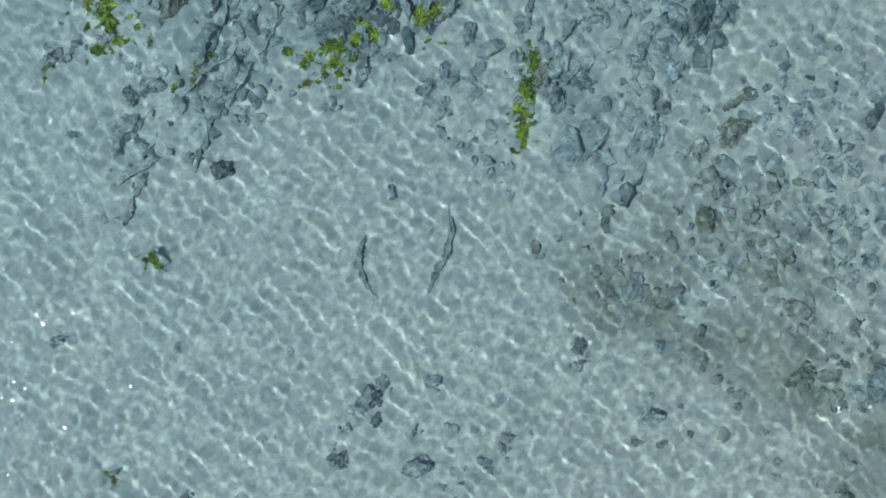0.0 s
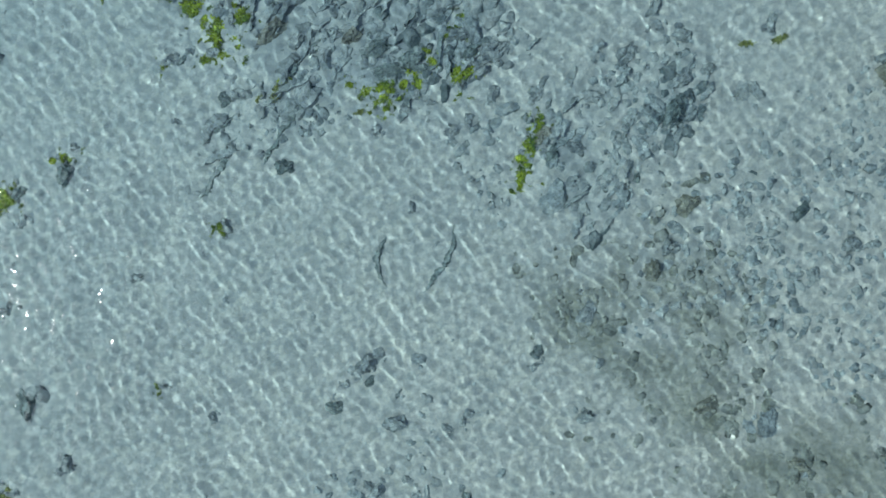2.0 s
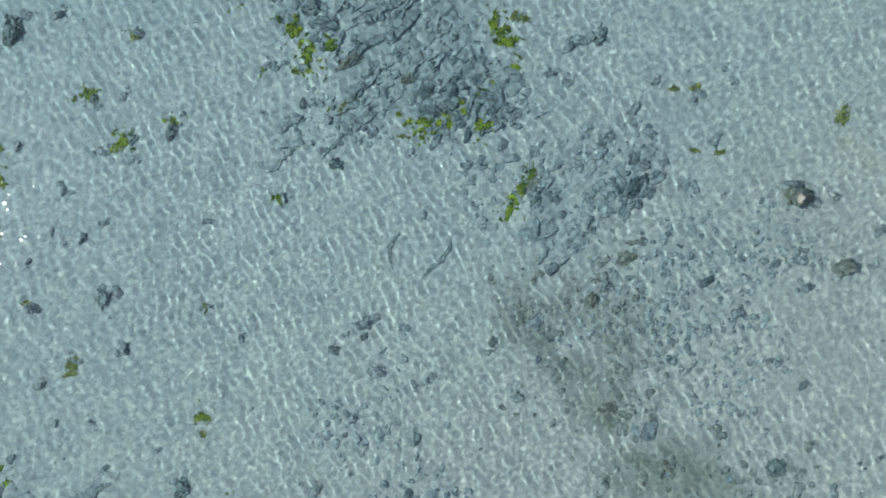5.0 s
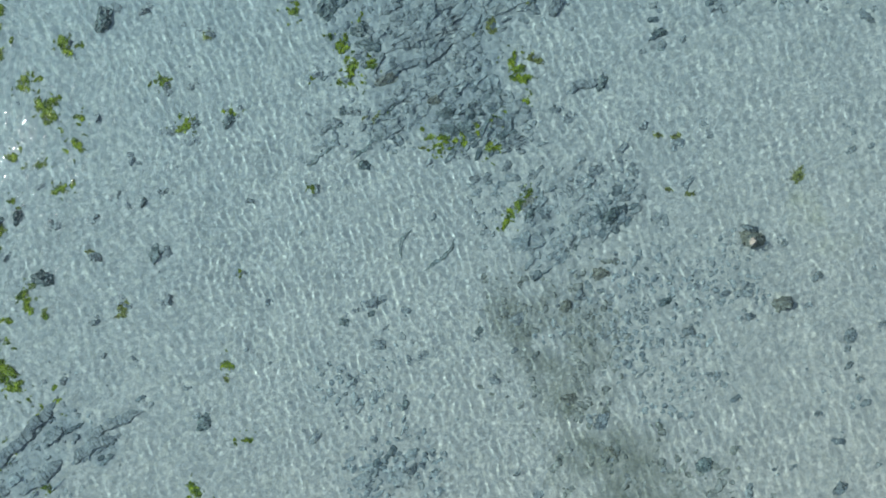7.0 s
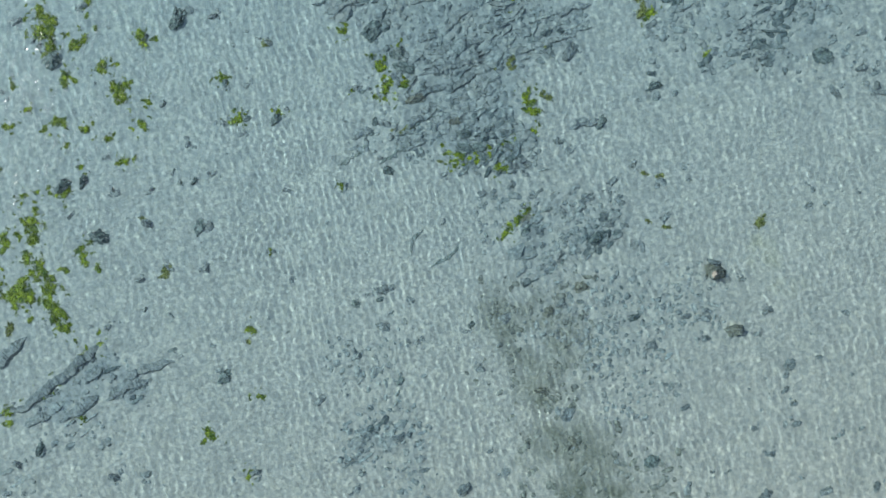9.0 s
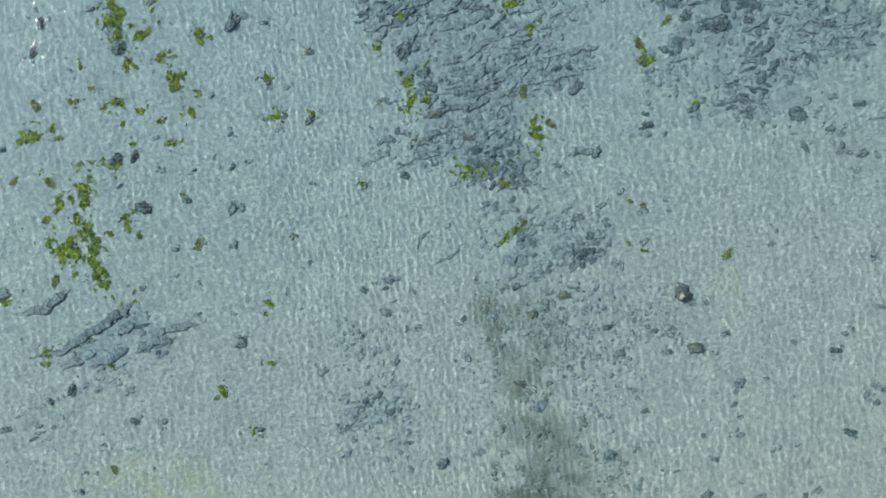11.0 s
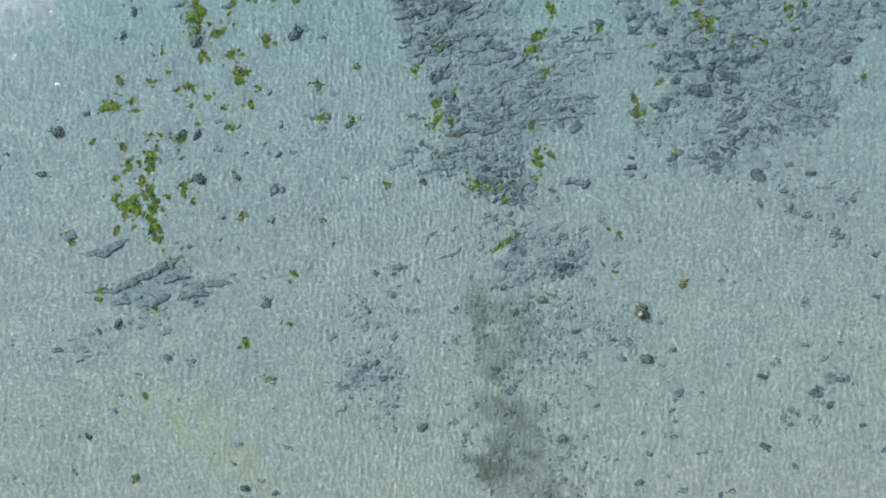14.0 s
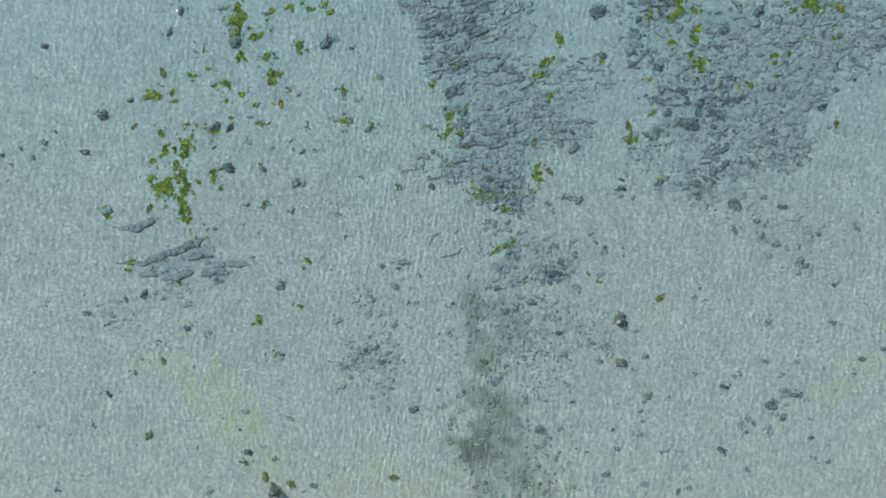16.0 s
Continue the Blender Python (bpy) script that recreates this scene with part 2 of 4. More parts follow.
def height_of(x, y):
    rock, brown, yellow = cover_of(x, y)
    rock = np.minimum(rock, 0.6)
    z = BED + 0.05 * (lattice(x, y, 2.7, 11) - 0.5) + 0.035 * (lattice(x, y, 0.7, 12) - 0.5) + 0.02 * (lattice(x, y, 0.22, 13) - 0.5)
    along, across = 0.42 * x + 0.906 * y, 0.42 * y - 0.906 * x
    saw = across / 0.62 + 1.5 * lattice(along, across, 1.4, 16) + 0.5 * lattice(x, y, 0.4, 17)
    z = z + rock * 0.12 * (1 - (saw - np.floor(saw))) * lattice(along, across * 2, 1.1, 18)    # beds that break off away from the sun
    return z + rock * (0.03 + 0.09 * (lattice(x, y, 0.35, 14) - 0.4) + 0.06 * (lattice(x, y, 0.17, 19) - 0.5)) + brown * (0.07 * (lattice(x, y, 0.3, 15) - 0.3) + 0.05 * (lattice(x, y, 0.15, 20) - 0.4))


TURN = radians(53.5)
MIDDLE = (-0.1, 0.3)


def steps(half, step, far, core=0.0, fine=0.0):
    """Fine steps to core, even steps to half, then ever longer ones to far, both ways from 0."""
    side = list(np.arange(fine, core, fine)) if core else []
    side += list(np.arange((side[-1] if side else 0.0) + step, half, step))
    d = step
    while side[-1] < far:
        d *= 1.35
        side.append(side[-1] + d)
    return np.array([-s for s in reversed(side)] + [0.0] + side)


def sheet(name, mat, half_u, half_v, step, far, height, core=(0.0, 0.0), fine=0.0):
    u, v = np.meshgrid(steps(half_u, step, far, core[0], fine), steps(half_v, step, far, core[1], fine), indexing="ij")
    x = MIDDLE[0] + u * math.cos(TURN) - v * math.sin(TURN)
    y = MIDDLE[1] + u * math.sin(TURN) + v * math.cos(TURN)
    z = height(x, y, u, v)
    nu, nv = u.shape
    me = bpy.data.meshes.new(name)
    me.vertices.add(nu * nv)
    me.vertices.foreach_set("co", np.stack([x, y, z], -1).astype(np.float32).ravel())
    k = np.arange(nu * nv).reshape(nu, nv)
    quads = np.stack([k[:-1, :-1], k[1:, :-1], k[1:, 1:], k[:-1, 1:]], -1).reshape(-1, 4)
    me.loops.add(quads.size)
    me.loops.foreach_set("vertex_index", quads.ravel().astype(np.int32))
    me.polygons.add(len(quads))
    me.polygons.foreach_set("loop_start", (np.arange(len(quads)) * 4).astype(np.int32))
    me.polygons.foreach_set("use_smooth", np.ones(len(quads), bool))
    me.update(calc_edges=True)
    me.materials.append(mat)
    return new(name, me), x, y


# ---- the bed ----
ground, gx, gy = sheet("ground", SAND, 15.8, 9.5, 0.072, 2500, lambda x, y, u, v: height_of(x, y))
tagged(ground, "pale rippled sand bed under clear shallow sea water", "seabed", kind="structure")
ground.cycles.is_caustics_receiver = True
rock_c, brown_c, yellow_c = cover_of(gx.ravel(), gy.ravel())
layer = ground.data.color_attributes.new("cover_and_tint", "FLOAT_COLOR", "POINT")
# alpha: slope from the teal to the warm side of the painted cast
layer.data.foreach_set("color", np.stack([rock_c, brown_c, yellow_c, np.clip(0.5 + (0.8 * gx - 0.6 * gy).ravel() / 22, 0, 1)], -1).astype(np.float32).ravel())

# ---- the water ----
WAVES = []
for _ in range(24):                                   # wind ripples across one main way
    WAVES.append((rng.uniform(0.17, 0.30), radians(50) + rng.normal(0, 0.34), rng.uniform(0, 6.3), 1.1))
for _ in range(24):                                   # short ripples
    WAVES.append((rng.uniform(0.10, 0.17), radians(50) + rng.normal(0, 0.6), rng.uniform(0, 6.3), 0.7))
for _ in range(56):                                   # cross chop every way
    WAVES.append((rng.uniform(0.066, 0.17), rng.uniform(0, 6.3), rng.uniform(0, 6.3), 0.72))
for _ in range(6):                                    # long low swell
    WAVES.append((rng.uniform(0.6, 1.8), radians(40) + rng.normal(0, 0.5), rng.uniform(0, 6.3), 0.8))
SLOPE = 0.040


def water_height(x, y, u, v):
    z = np.zeros_like(x)
    total = math.sqrt(sum(w * w for _, _, _, w in WAVES) / 2)
    for length, way, phase, weight in WAVES:
        k = 2 * math.pi / length
        z += weight * SLOPE / total / k * np.sin(k * (x * math.cos(way) + y * math.sin(way)) + phase)
    fade = np.clip((15.6 - abs(u)) / 0.6, 0, 1) * np.clip((9.3 - abs(v)) / 0.6, 0, 1)
    return WATER + z * fade


water, _, _ = sheet("water", SEA, 15.6, 9.3, 0.036, 2500, water_height, (4.4, 4.6), 0.022)
tagged(water, "clear rippled shallow sea water with sun glints", "water", kind="structure")
water.cycles.is_caustics_caster = True


# ---- rock and weed materials ----
def rock_material(name, dark, light, dust=0.5):
    mat, tree, p = nodes_of(name)
    tc = tree.nodes.new("ShaderNodeTexCoord").outputs["Object"]
    geo = tree.nodes.new("ShaderNodeNewGeometry")
    pos = geo.outputs["Position"]
    pick = tree.nodes.new("ShaderNodeObjectInfo").outputs["Random"]
    isle = geo.outputs["Random Per Island"]
    broad, mid, fine = noise_of(tree, pos, 1.7), noise_of(tree, pos, 8.5, 5.0, 0.68), noise_of(tree, pos, 34.0)
    col = mix(tree, ramp(tree, mid, [(0.38, (0, 0, 0)), (0.62, (1, 1, 1))]), dark, light)
    shade = add(tree, "ShaderNodeMath")
    tree.links.new(pick, shade.inputs[0])
    tree.links.new(isle, shade.inputs[1])
    wrap = tree.nodes.new("ShaderNodeMath")
    wrap.operation = "FRACT"
    tree.links.new(shade.outputs[0], wrap.inputs[0])
    col = mix(tree, 1.0, col, ramp(tree, wrap.outputs[0], [(0.0, (0.72, 0.74, 0.75)), (1.0, (1.18, 1.16, 1.13))]), "MULTIPLY")
    pits = ramp(tree, fine, [(0.30, (0.68, 0.68, 0.68)), (0.5, (1, 1, 1))])
    col = mix(tree, 1.0, col, pits, "MULTIPLY")
    up = tree.nodes.new("ShaderNodeSeparateXYZ")
    tree.links.new(geo.outputs["Normal"], up.inputs[0])
    sand = mix(tree, 1.0, ramp(tree, up.outputs[2], [(0.72, (0, 0, 0)), (0.98, (dust, dust, dust))]),
               ramp(tree, broad, [(0.40, (0, 0, 0)), (0.62, (1, 1, 1))]), "MULTIPLY")
    col = mix(tree, sand, col, (0.40, 0.395, 0.36))
    tree.links.new(col, p.inputs["Base Color"])
    p.inputs["Roughness"].default_value = 0.85
    both = mix(tree, 0.45, mid, fine)
    relief(tree, p, both, 0.7, 0.045)
    return mat


def weed_material(name, deep, bright):
    mat, tree, p = nodes_of(name)
    geo = tree.nodes.new("ShaderNodeNewGeometry")
    mid = noise_of(tree, geo.outputs["Position"], 6.5, 3.0)
    col = mix(tree, ramp(tree, mid, [(0.35, (0, 0, 0)), (0.65, (1, 1, 1))]), deep, bright)
    col = mix(tree, 1.0, col, ramp(tree, geo.outputs["Random Per Island"], [(0.0, (0.55, 0.6, 0.6)), (1.0, (1.25, 1.2, 1.0))]), "MULTIPLY")
    tree.links.new(col, p.inputs["Base Color"])
    p.inputs["Roughness"].default_value = 0.6
    return mat


ROCK = {
    "plain": rock_material("grey_limestone", (0.185, 0.21, 0.215), (0.385, 0.41, 0.405), 0.75),
    "dark": rock_material("dark_limestone", (0.085, 0.115, 0.112), (0.25, 0.295, 0.285), 0.55),
    "brown": rock_material("brown_stone", (0.15, 0.152, 0.122), (0.32, 0.315, 0.262), 0.4),
    "tan": rock_material("dry_tan_stone", (0.22, 0.22, 0.185), (0.46, 0.455, 0.385), 0.3),
    "slab": rock_material("bedded_limestone", (0.19, 0.225, 0.23), (0.41, 0.44, 0.435), 0.9),
    "bed_dark": rock_material("dark_bedded_limestone", (0.075, 0.105, 0.11), (0.215, 0.255, 0.26), 0.4),
    "turf": rock_material("algae_crusted_stone", (0.11, 0.12, 0.098), (0.33, 0.335, 0.285), 0.6),
}
WEED = {
    "plain": weed_material("green_weed", (0.075, 0.135, 0.02), (0.42, 0.485, 0.036)),
    "pale": weed_material("pale_weed", (0.16, 0.18, 0.05), (0.36, 0.37, 0.13)),
}


# ---- shapes ----
def rock_mesh(name, seed, fine, stretch, flat, mat, facets=15, rough=0.18):
    """A broken, weathered stone of about one metre, cut by random planes, its foot at z = 0."""
    r = np.random.default_rng(seed)
    bm = bmesh.new()
    bmesh.ops.create_icosphere(bm, subdivisions=fine, radius=1.0)
    n = r.normal(size=(facets, 3))
    n /= np.linalg.norm(n, axis=1)[:, None]
    d = r.uniform(0.58, 1.0, facets)
    off = Vector(r.uniform(-50, 50, 3))
    for v in bm.verts:
        way = v.co.normalized()
        dots = n @ np.array(way)
        radius = min([1.0] + [dd / c for dd, c in zip(d, dots) if c > 0.05])
        radius *= 1 + rough * (noise.noise(way * 2.3 + off) + 0.7 * noise.noise(way * 5.3 + off) + 0.5 * noise.noise(way * 11.0 + off))
        v.co = way * radius
    for v in bm.verts:
        lean = 1.12 - 0.42 * max(0.0, v.co.z)
        if v.co.z < 0:                                # the foot spreads into the sand
            lean = 1.12 * min(1.5, 1 / max(0.1, math.sqrt(max(0.0, 1 - v.co.normalized().z ** 2)))) * (1 - 0.5 * v.co.z)
        v.co = Vector((v.co.x * lean, v.co.y * lean, max(v.co.z, -0.4)))
        v.co = Vector((v.co.x * 0.5 * stretch, v.co.y * 0.5 / math.sqrt(stretch), (v.co.z + 0.1) * 0.5 * flat))
    for f in bm.faces:
        f.smooth = True
    me = bpy.data.meshes.new(name)
    bm.to_mesh(me)
    bm.free()
    me.materials.append(mat)
    return me


def block_mesh(name, seed, flat, mat, cuts=9, crack=0.035, grain=0.24):
    """An angular broken block of about one metre, its edges chipped, its foot sunk below z = 0."""
    r = np.random.default_rng(seed)
    bm = bmesh.new()
    bmesh.ops.create_cube(bm, size=1.0)
    for k in range(cuts):
        a = 2 * math.pi * (k + float(r.uniform(-0.4, 0.4))) / cuts
        way = Vector((math.cos(a), math.sin(a), float(r.uniform(0.05, 1.3)))).normalized()
        cut = bmesh.ops.bisect_plane(bm, geom=bm.verts[:] + bm.edges[:] + bm.faces[:], plane_co=way * float(r.uniform(0.30, 0.52)), plane_no=way, clear_outer=True)
        bmesh.ops.holes_fill(bm, edges=[e for e in cut["geom_cut"] if isinstance(e, bmesh.types.BMEdge)])
    bmesh.ops.bevel(bm, geom=bm.edges[:], offset=0.035, segments=1, affect="EDGES")
    bmesh.ops.triangulate(bm, faces=bm.faces[:])
    bmesh.ops.subdivide_edges(bm, edges=[e for e in bm.edges if e.calc_length() > grain], cuts=1)
    bmesh.ops.triangulate(bm, faces=bm.faces[:])
    if grain < 0.2:
        bmesh.ops.subdivide_edges(bm, edges=[e for e in bm.edges if e.calc_length() > grain], cuts=1)
        bmesh.ops.triangulate(bm, faces=bm.faces[:])
    off = Vector(r.uniform(-50, 50, 3))
    for v in bm.verts:
        rough = crack * Vector((noise.noise(v.co * 5 + off), noise.noise(v.co * 5 - off), 1.6 * noise.noise(v.co * 6 + off * 2)))
        v.co += rough + 0.45 * crack * noise.noise_vector(v.co * 13 + off)
        v.co = Vector((v.co.x, v.co.y, (v.co.z + 0.08) * flat))
    bmesh.ops.recalc_face_normals(bm, faces=bm.faces)
    me = bpy.data.meshes.new(name)
    bm.to_mesh(me)
    bm.free()
    me.materials.append(mat)
    return me


def bed_mesh(name, seed, mat):
    """A layer of bedded rock one metre long that dips into the sand and breaks off along its ragged -y side."""
    r = np.random.default_rng(seed)
    off = Vector(r.uniform(-50, 50, 3))
    nx, ny = 15, 6
    verts, faces = [], []
    for i in range(nx):
        s = i / (nx - 1)
        ends = max(0.12, min(1.0, 5 * min(s, 1 - s)))
        lip = -0.13 - 0.10 * noise.noise(Vector((s * 4.3, 0, 0)) + off) - 0.05 * noise.noise(Vector((s * 11, 3, 0)) + off)
        back = 0.16 + 0.12 * noise.noise(Vector((s * 3.1, 9, 0)) + off)
        bend = 0.10 * noise.noise(Vector((s * 1.7, 17, 0)) + off)
        high = (0.13 + 0.09 * noise.noise(Vector((s * 5.7, 5, 0)) + off)) * (0.4 + 0.6 * ends)
        for j in range(ny):
            q = j / (ny - 2) if j < ny - 1 else 1.0
            y = bend + (back + (lip - back) * q) * ends
            z = -0.03 + high * q ** 0.8 + (0.03 * noise.noise(Vector((s * 9, y * 14, 2)) + off) if q > 0 else 0)
            if j == ny - 1:
                y, z = y - 0.02, -0.12
            verts.append((s - 0.5 + 0.03 * noise.noise(Vector((s * 9, y * 9, 6)) + off), y, z))
    for i in range(nx - 1):
        for j in range(ny - 1):
            a, b, c, d = i * ny + j, i * ny + j + 1, (i + 1) * ny + j + 1, (i + 1) * ny + j
            faces += [(a, b, c), (a, c, d)]
    for i in (0, nx - 1):
        for j in range(ny - 2):
            tri = (i * ny + j, i * ny + ny - 1, i * ny + j + 1)
            faces.append(tri if i == 0 else tri[::-1])
    me = bpy.data.meshes.new(name)
    me.from_pydata(verts, [], faces)
    me.materials.append(mat)
    return me


def weed_mesh(name, seed, fronds, mat):
    """A low mat of curling fronds about one metre across, uneven in outline, its foot at z = 0."""
    r = np.random.default_rng(seed)
    heart = r.normal(0, 0.15, (8, 2)) * (1.5, 0.6)
    lean = r.uniform(0, 6.3)                          # the way in which the swell lays the fronds
    verts, faces = [], []
    for _ in range(fronds):
        bx, by = heart[r.integers(8)] + r.normal(0, 0.075, 2)
        way, long, wide = lean + r.normal(0, 0.7), r.uniform(0.10, 0.30), r.uniform(0.018, 0.042)
        rise, curl = r.uniform(0.04, 0.18), r.normal(0, 0.7)
        base = len(verts)
        for k in range(3):
            s = k / 2
            a = way + curl * s
            x, y, z = bx + math.cos(a) * long * s, by + math.sin(a) * long * s, rise * math.sin(math.pi * (0.12 + 0.75 * s))
            w = wide * (1 - 0.75 * s * s)
            sx, sy = -math.sin(a) * w, math.cos(a) * w
            verts += [(x + sx, y + sy, z), (x - sx, y - sy, z), (x, y, z + 0.6 * w)]
        for k in range(2):
            q = base + 3 * k
            for i in range(3):
                j = (i + 1) % 3
                faces += [(q + i, q + j, q + 3 + j), (q + i, q + 3 + j, q + 3 + i)]
        faces.append((base + 6, base + 7, base + 8))
    me = bpy.data.meshes.new(name)
    me.from_pydata(verts, [], faces)
    me.polygons.foreach_set("use_smooth", np.ones(len(faces), bool))
    me.materials.append(mat)
    return me


def joined(name, pieces, mat):
    """One mesh out of many placed copies: pieces are (mesh, matrix)."""
    store, vs, fs, at = {}, [], [], 0
    for me, m in pieces:
        if me.name not in store:
            co = np.empty(len(me.vertices) * 3, np.float32)
            me.vertices.foreach_get("co", co)
            store[me.name] = (co.reshape(-1, 3), np.array([p.vertices[:] for p in me.polygons]))
        co, tri = store[me.name]
        a = np.array(m)
        vs.append(co @ a[:3, :3].T + a[:3, 3])
        fs.append(tri + at)
        at += len(co)
    out = bpy.data.meshes.new(name)
    v, f = np.concatenate(vs), np.concatenate(fs)
    out.vertices.add(len(v))
    out.vertices.foreach_set("co", v.astype(np.float32).ravel())
    out.loops.add(f.size)
    out.loops.foreach_set("vertex_index", f.ravel().astype(np.int32))
    out.polygons.add(len(f))
    out.polygons.foreach_set("loop_start", (np.arange(len(f)) * 3).astype(np.int32))
    out.polygons.foreach_set("use_smooth", np.ones(len(f), bool))
    out.update(calc_edges=True)
    out.materials.append(mat)
    return out


def link(name, mesh, parent=None, m=None):
    ob = new(name, mesh)
    ob.cycles.is_caustics_receiver = True
    if parent:
        ob.parent = parent
    if m is not None:
        ob.matrix_basis = m
    return ob


def bed_at(x, y):
    return float(height_of(np.array([float(x)]), np.array([float(y)]))[0])


PILED = []                       # (x, y, half width, foot, top) of all that lies on the bed


def lying_on(x, y):
    """The height of the bed, or of the stone that covers it there."""
    z = bed_at(x, y)
    for px, py, half, foot, top in PILED:
        d2 = ((x - px) ** 2 + (y - py) ** 2) / (half * half)
        if d2 < 1:
            z = max(z, foot + (top - foot) * (1 - d2))
    return z


STRIKE = 65.0                    # the way in which the rock's beds run
SLABS = [block_mesh("slab", 100 + i, 0.5 + 0.04 * i, ROCK["slab"]) for i in range(10)]
DARK_SLABS = [block_mesh("dark_slab", 150 + i, 0.55 + 0.04 * i, ROCK["bed_dark"]) for i in range(10)]
BEDS = [bed_mesh("bed", 170 + i, ROCK["slab"]) for i in range(8)]
DARK_BEDS = [bed_mesh("dark_bed", 185 + i, ROCK["bed_dark"]) for i in range(6)]
CRUMBS = [block_mesh("crumb", 200 + i, 0.7, ROCK["slab"], 7) for i in range(8)]
SPECKS = [rock_mesh("speck", 240 + i, 1, 1.15, 0.7, ROCK["slab"], 8, 0.12) for i in range(8)]
TURFED = [rock_mesh("turfed_crumb", 220 + i, 2, 1.15, 0.6, ROCK["turf"], 8, 0.12) for i in range(6)]
STONES = {k: [block_mesh(k + "_stone", 700 + 20 * j + i, 0.75 + 0.05 * i, ROCK[k], 7 + i % 4, 0.12, 0.12) for i in range(8)] for j, k in enumerate(("plain", "dark", "brown"))}
BOULDERS = {k: [rock_mesh(k + "_stone", 300 + 20 * j + i, 4, 1.0 + 0.035 * i, 0.6 + 0.05 * (i % 4), ROCK[k], 10, 0.3) for i in range(8)]
            for j, k in enumerate(("plain", "brown", "tan"))}
WEEDS = {k: [weed_mesh(k + "_weed", 400 + 20 * j + i, 150, WEED[k]) for i in range(7)] for j, k in enumerate(("plain", "pale"))}


def spots(outline, gap, soft, seed, least=0.35, patchy=1.0):
    """Jittered places within an outline, thinning out towards its edge."""
    r = np.random.default_rng(seed)
    xs, ys = [p[0] for p in outline], [p[1] for p in outline]
    x, y = np.meshgrid(np.arange(min(xs) - 1, max(xs) + 1, gap), np.arange(min(ys) - 1, max(ys) + 1, gap))
    x, y = (a.ravel() + r.uniform(-0.5, 0.5, a.size) * gap for a in (x, y))
    wx = x + 1.1 * (lattice(x, y, 0.9, 1) - 0.5)
    wy = y + 1.1 * (lattice(x, y, 0.9, 3) - 0.5)
    a, b = x * math.cos(radians(STRIKE)) + y * math.sin(radians(STRIKE)), y * math.cos(radians(STRIKE)) - x * math.sin(radians(STRIKE))
    chance = inside(wx, wy, outline, soft) * (-0.02 + 1.25 * (patchy * lattice(a, b * 2.4, 1.5, seed) + (1 - patchy) * 0.55) + 0.5 * lattice(x, y, 0.5, seed + 2))
    keep = chance > least + 0.35 * r.uniform(0, 1, x.size)
    return list(zip(x[keep], y[keep]))


def reef(outline, label, gap, size, crumb_gap, seed, soft=1.1, least=0.50, bedded=0.3, dark=0.62, spread=15, crumb=0.16, patchy=1.0):
    """Broken blocks and dipping beds within an outline. dark: how much of it stays pale; bedded: the share of long beds."""
    r = np.random.default_rng(seed)
    cx, cy = (sum(p[i] for p in outline) / len(outline) for i in (0, 1))
    home = tagged(new("rock_reef"), label, "reef", "reefs on the bed")
    home.location = (cx, cy, BED)
    rest = []
    places = sorted(spots(outline, gap, soft, seed, least, patchy), key=lambda p: math.hypot(*p))
    beds = height_of(*np.array(places).T)
    for i, (x, y) in enumerate(places):
        along, across = x * math.cos(radians(STRIKE)) + y * math.sin(radians(STRIKE)), y * math.cos(radians(STRIKE)) - x * math.sin(radians(STRIKE))
        band = float(lattice(np.array([along]), np.array([across * 3.0]), 1.6, seed + 5)[0])
        gloom = max(float(inside(np.array([x]), np.array([y]), o, 0.5)[0]) for o in DARK_ZONES)
        band = 1.0 if r.random() < 0.85 * gloom else band
        if r.random() < bedded:
            d = size * float(r.uniform(1.2, 3.3))
            wide = size * float(r.uniform(0.9, 2.2))
            z = float(beds[i]) + 0.01
            m = (pose(x - cx, y - cy, z - BED, float(r.normal(0, 4)), float(r.normal(0, 3)), STRIKE + float(r.normal(0, spread * 0.6)))
                 @ Matrix.Diagonal((d, wide, size * float(r.uniform(1.4, 3.2)), 1)))
            name, me = "bed", (DARK_BEDS if band > dark else BEDS)[int(r.integers(6))]
            top = 0.06 * wide
        else:
            d = size * float(r.uniform(0.45, 1.25)) * (1.0 if r.random() < 0.88 else 1.6)
            thick = d * float(r.uniform(0.6, 1.2))
            z = float(beds[i]) - 0.05 * thick
            m = (pose(x - cx, y - cy, z - BED, float(r.normal(0, 10)), float(r.normal(0, 8)), STRIKE + float(r.normal(0, spread)))
                 @ Matrix.Diagonal((d * float(r.uniform(0.9, 1.7)), d * float(r.uniform(0.6, 1.05)), thick, 1)))
            name, me = "slab", (DARK_SLABS if band > dark else SLABS)[int(r.integers(10))]
            top = thick * 0.25
        PILED.append((x, y, d * 0.4, z, z + top))
        if i < 300:
            link(name, me, home, m)
        else:
            rest.append((me, m))
    places = spots(outline, crumb_gap, soft * 1.5, seed + 1, least * 0.8, patchy)
    for (x, y), z in zip(places, height_of(*np.array(places).T)):
        d = 0.05 + (crumb - 0.05) * float(r.uniform(0, 1)) ** 1.4
        rest.append(((CRUMBS if math.hypot(x, y) < 4.5 else SPECKS)[int(r.integers(len(CRUMBS)))], pose(x - cx, y - cy, float(z) - BED - 0.02, float(r.uniform(-20, 20)), float(r.uniform(-20, 20)), float(r.uniform(0, 360)))
                     @ Matrix.Diagonal((d * float(r.uniform(0.8, 1.5)), d, d, 1))))
    tagged(link("rubble", joined("rubble", rest, ROCK["slab"]), home), kind="stuff")


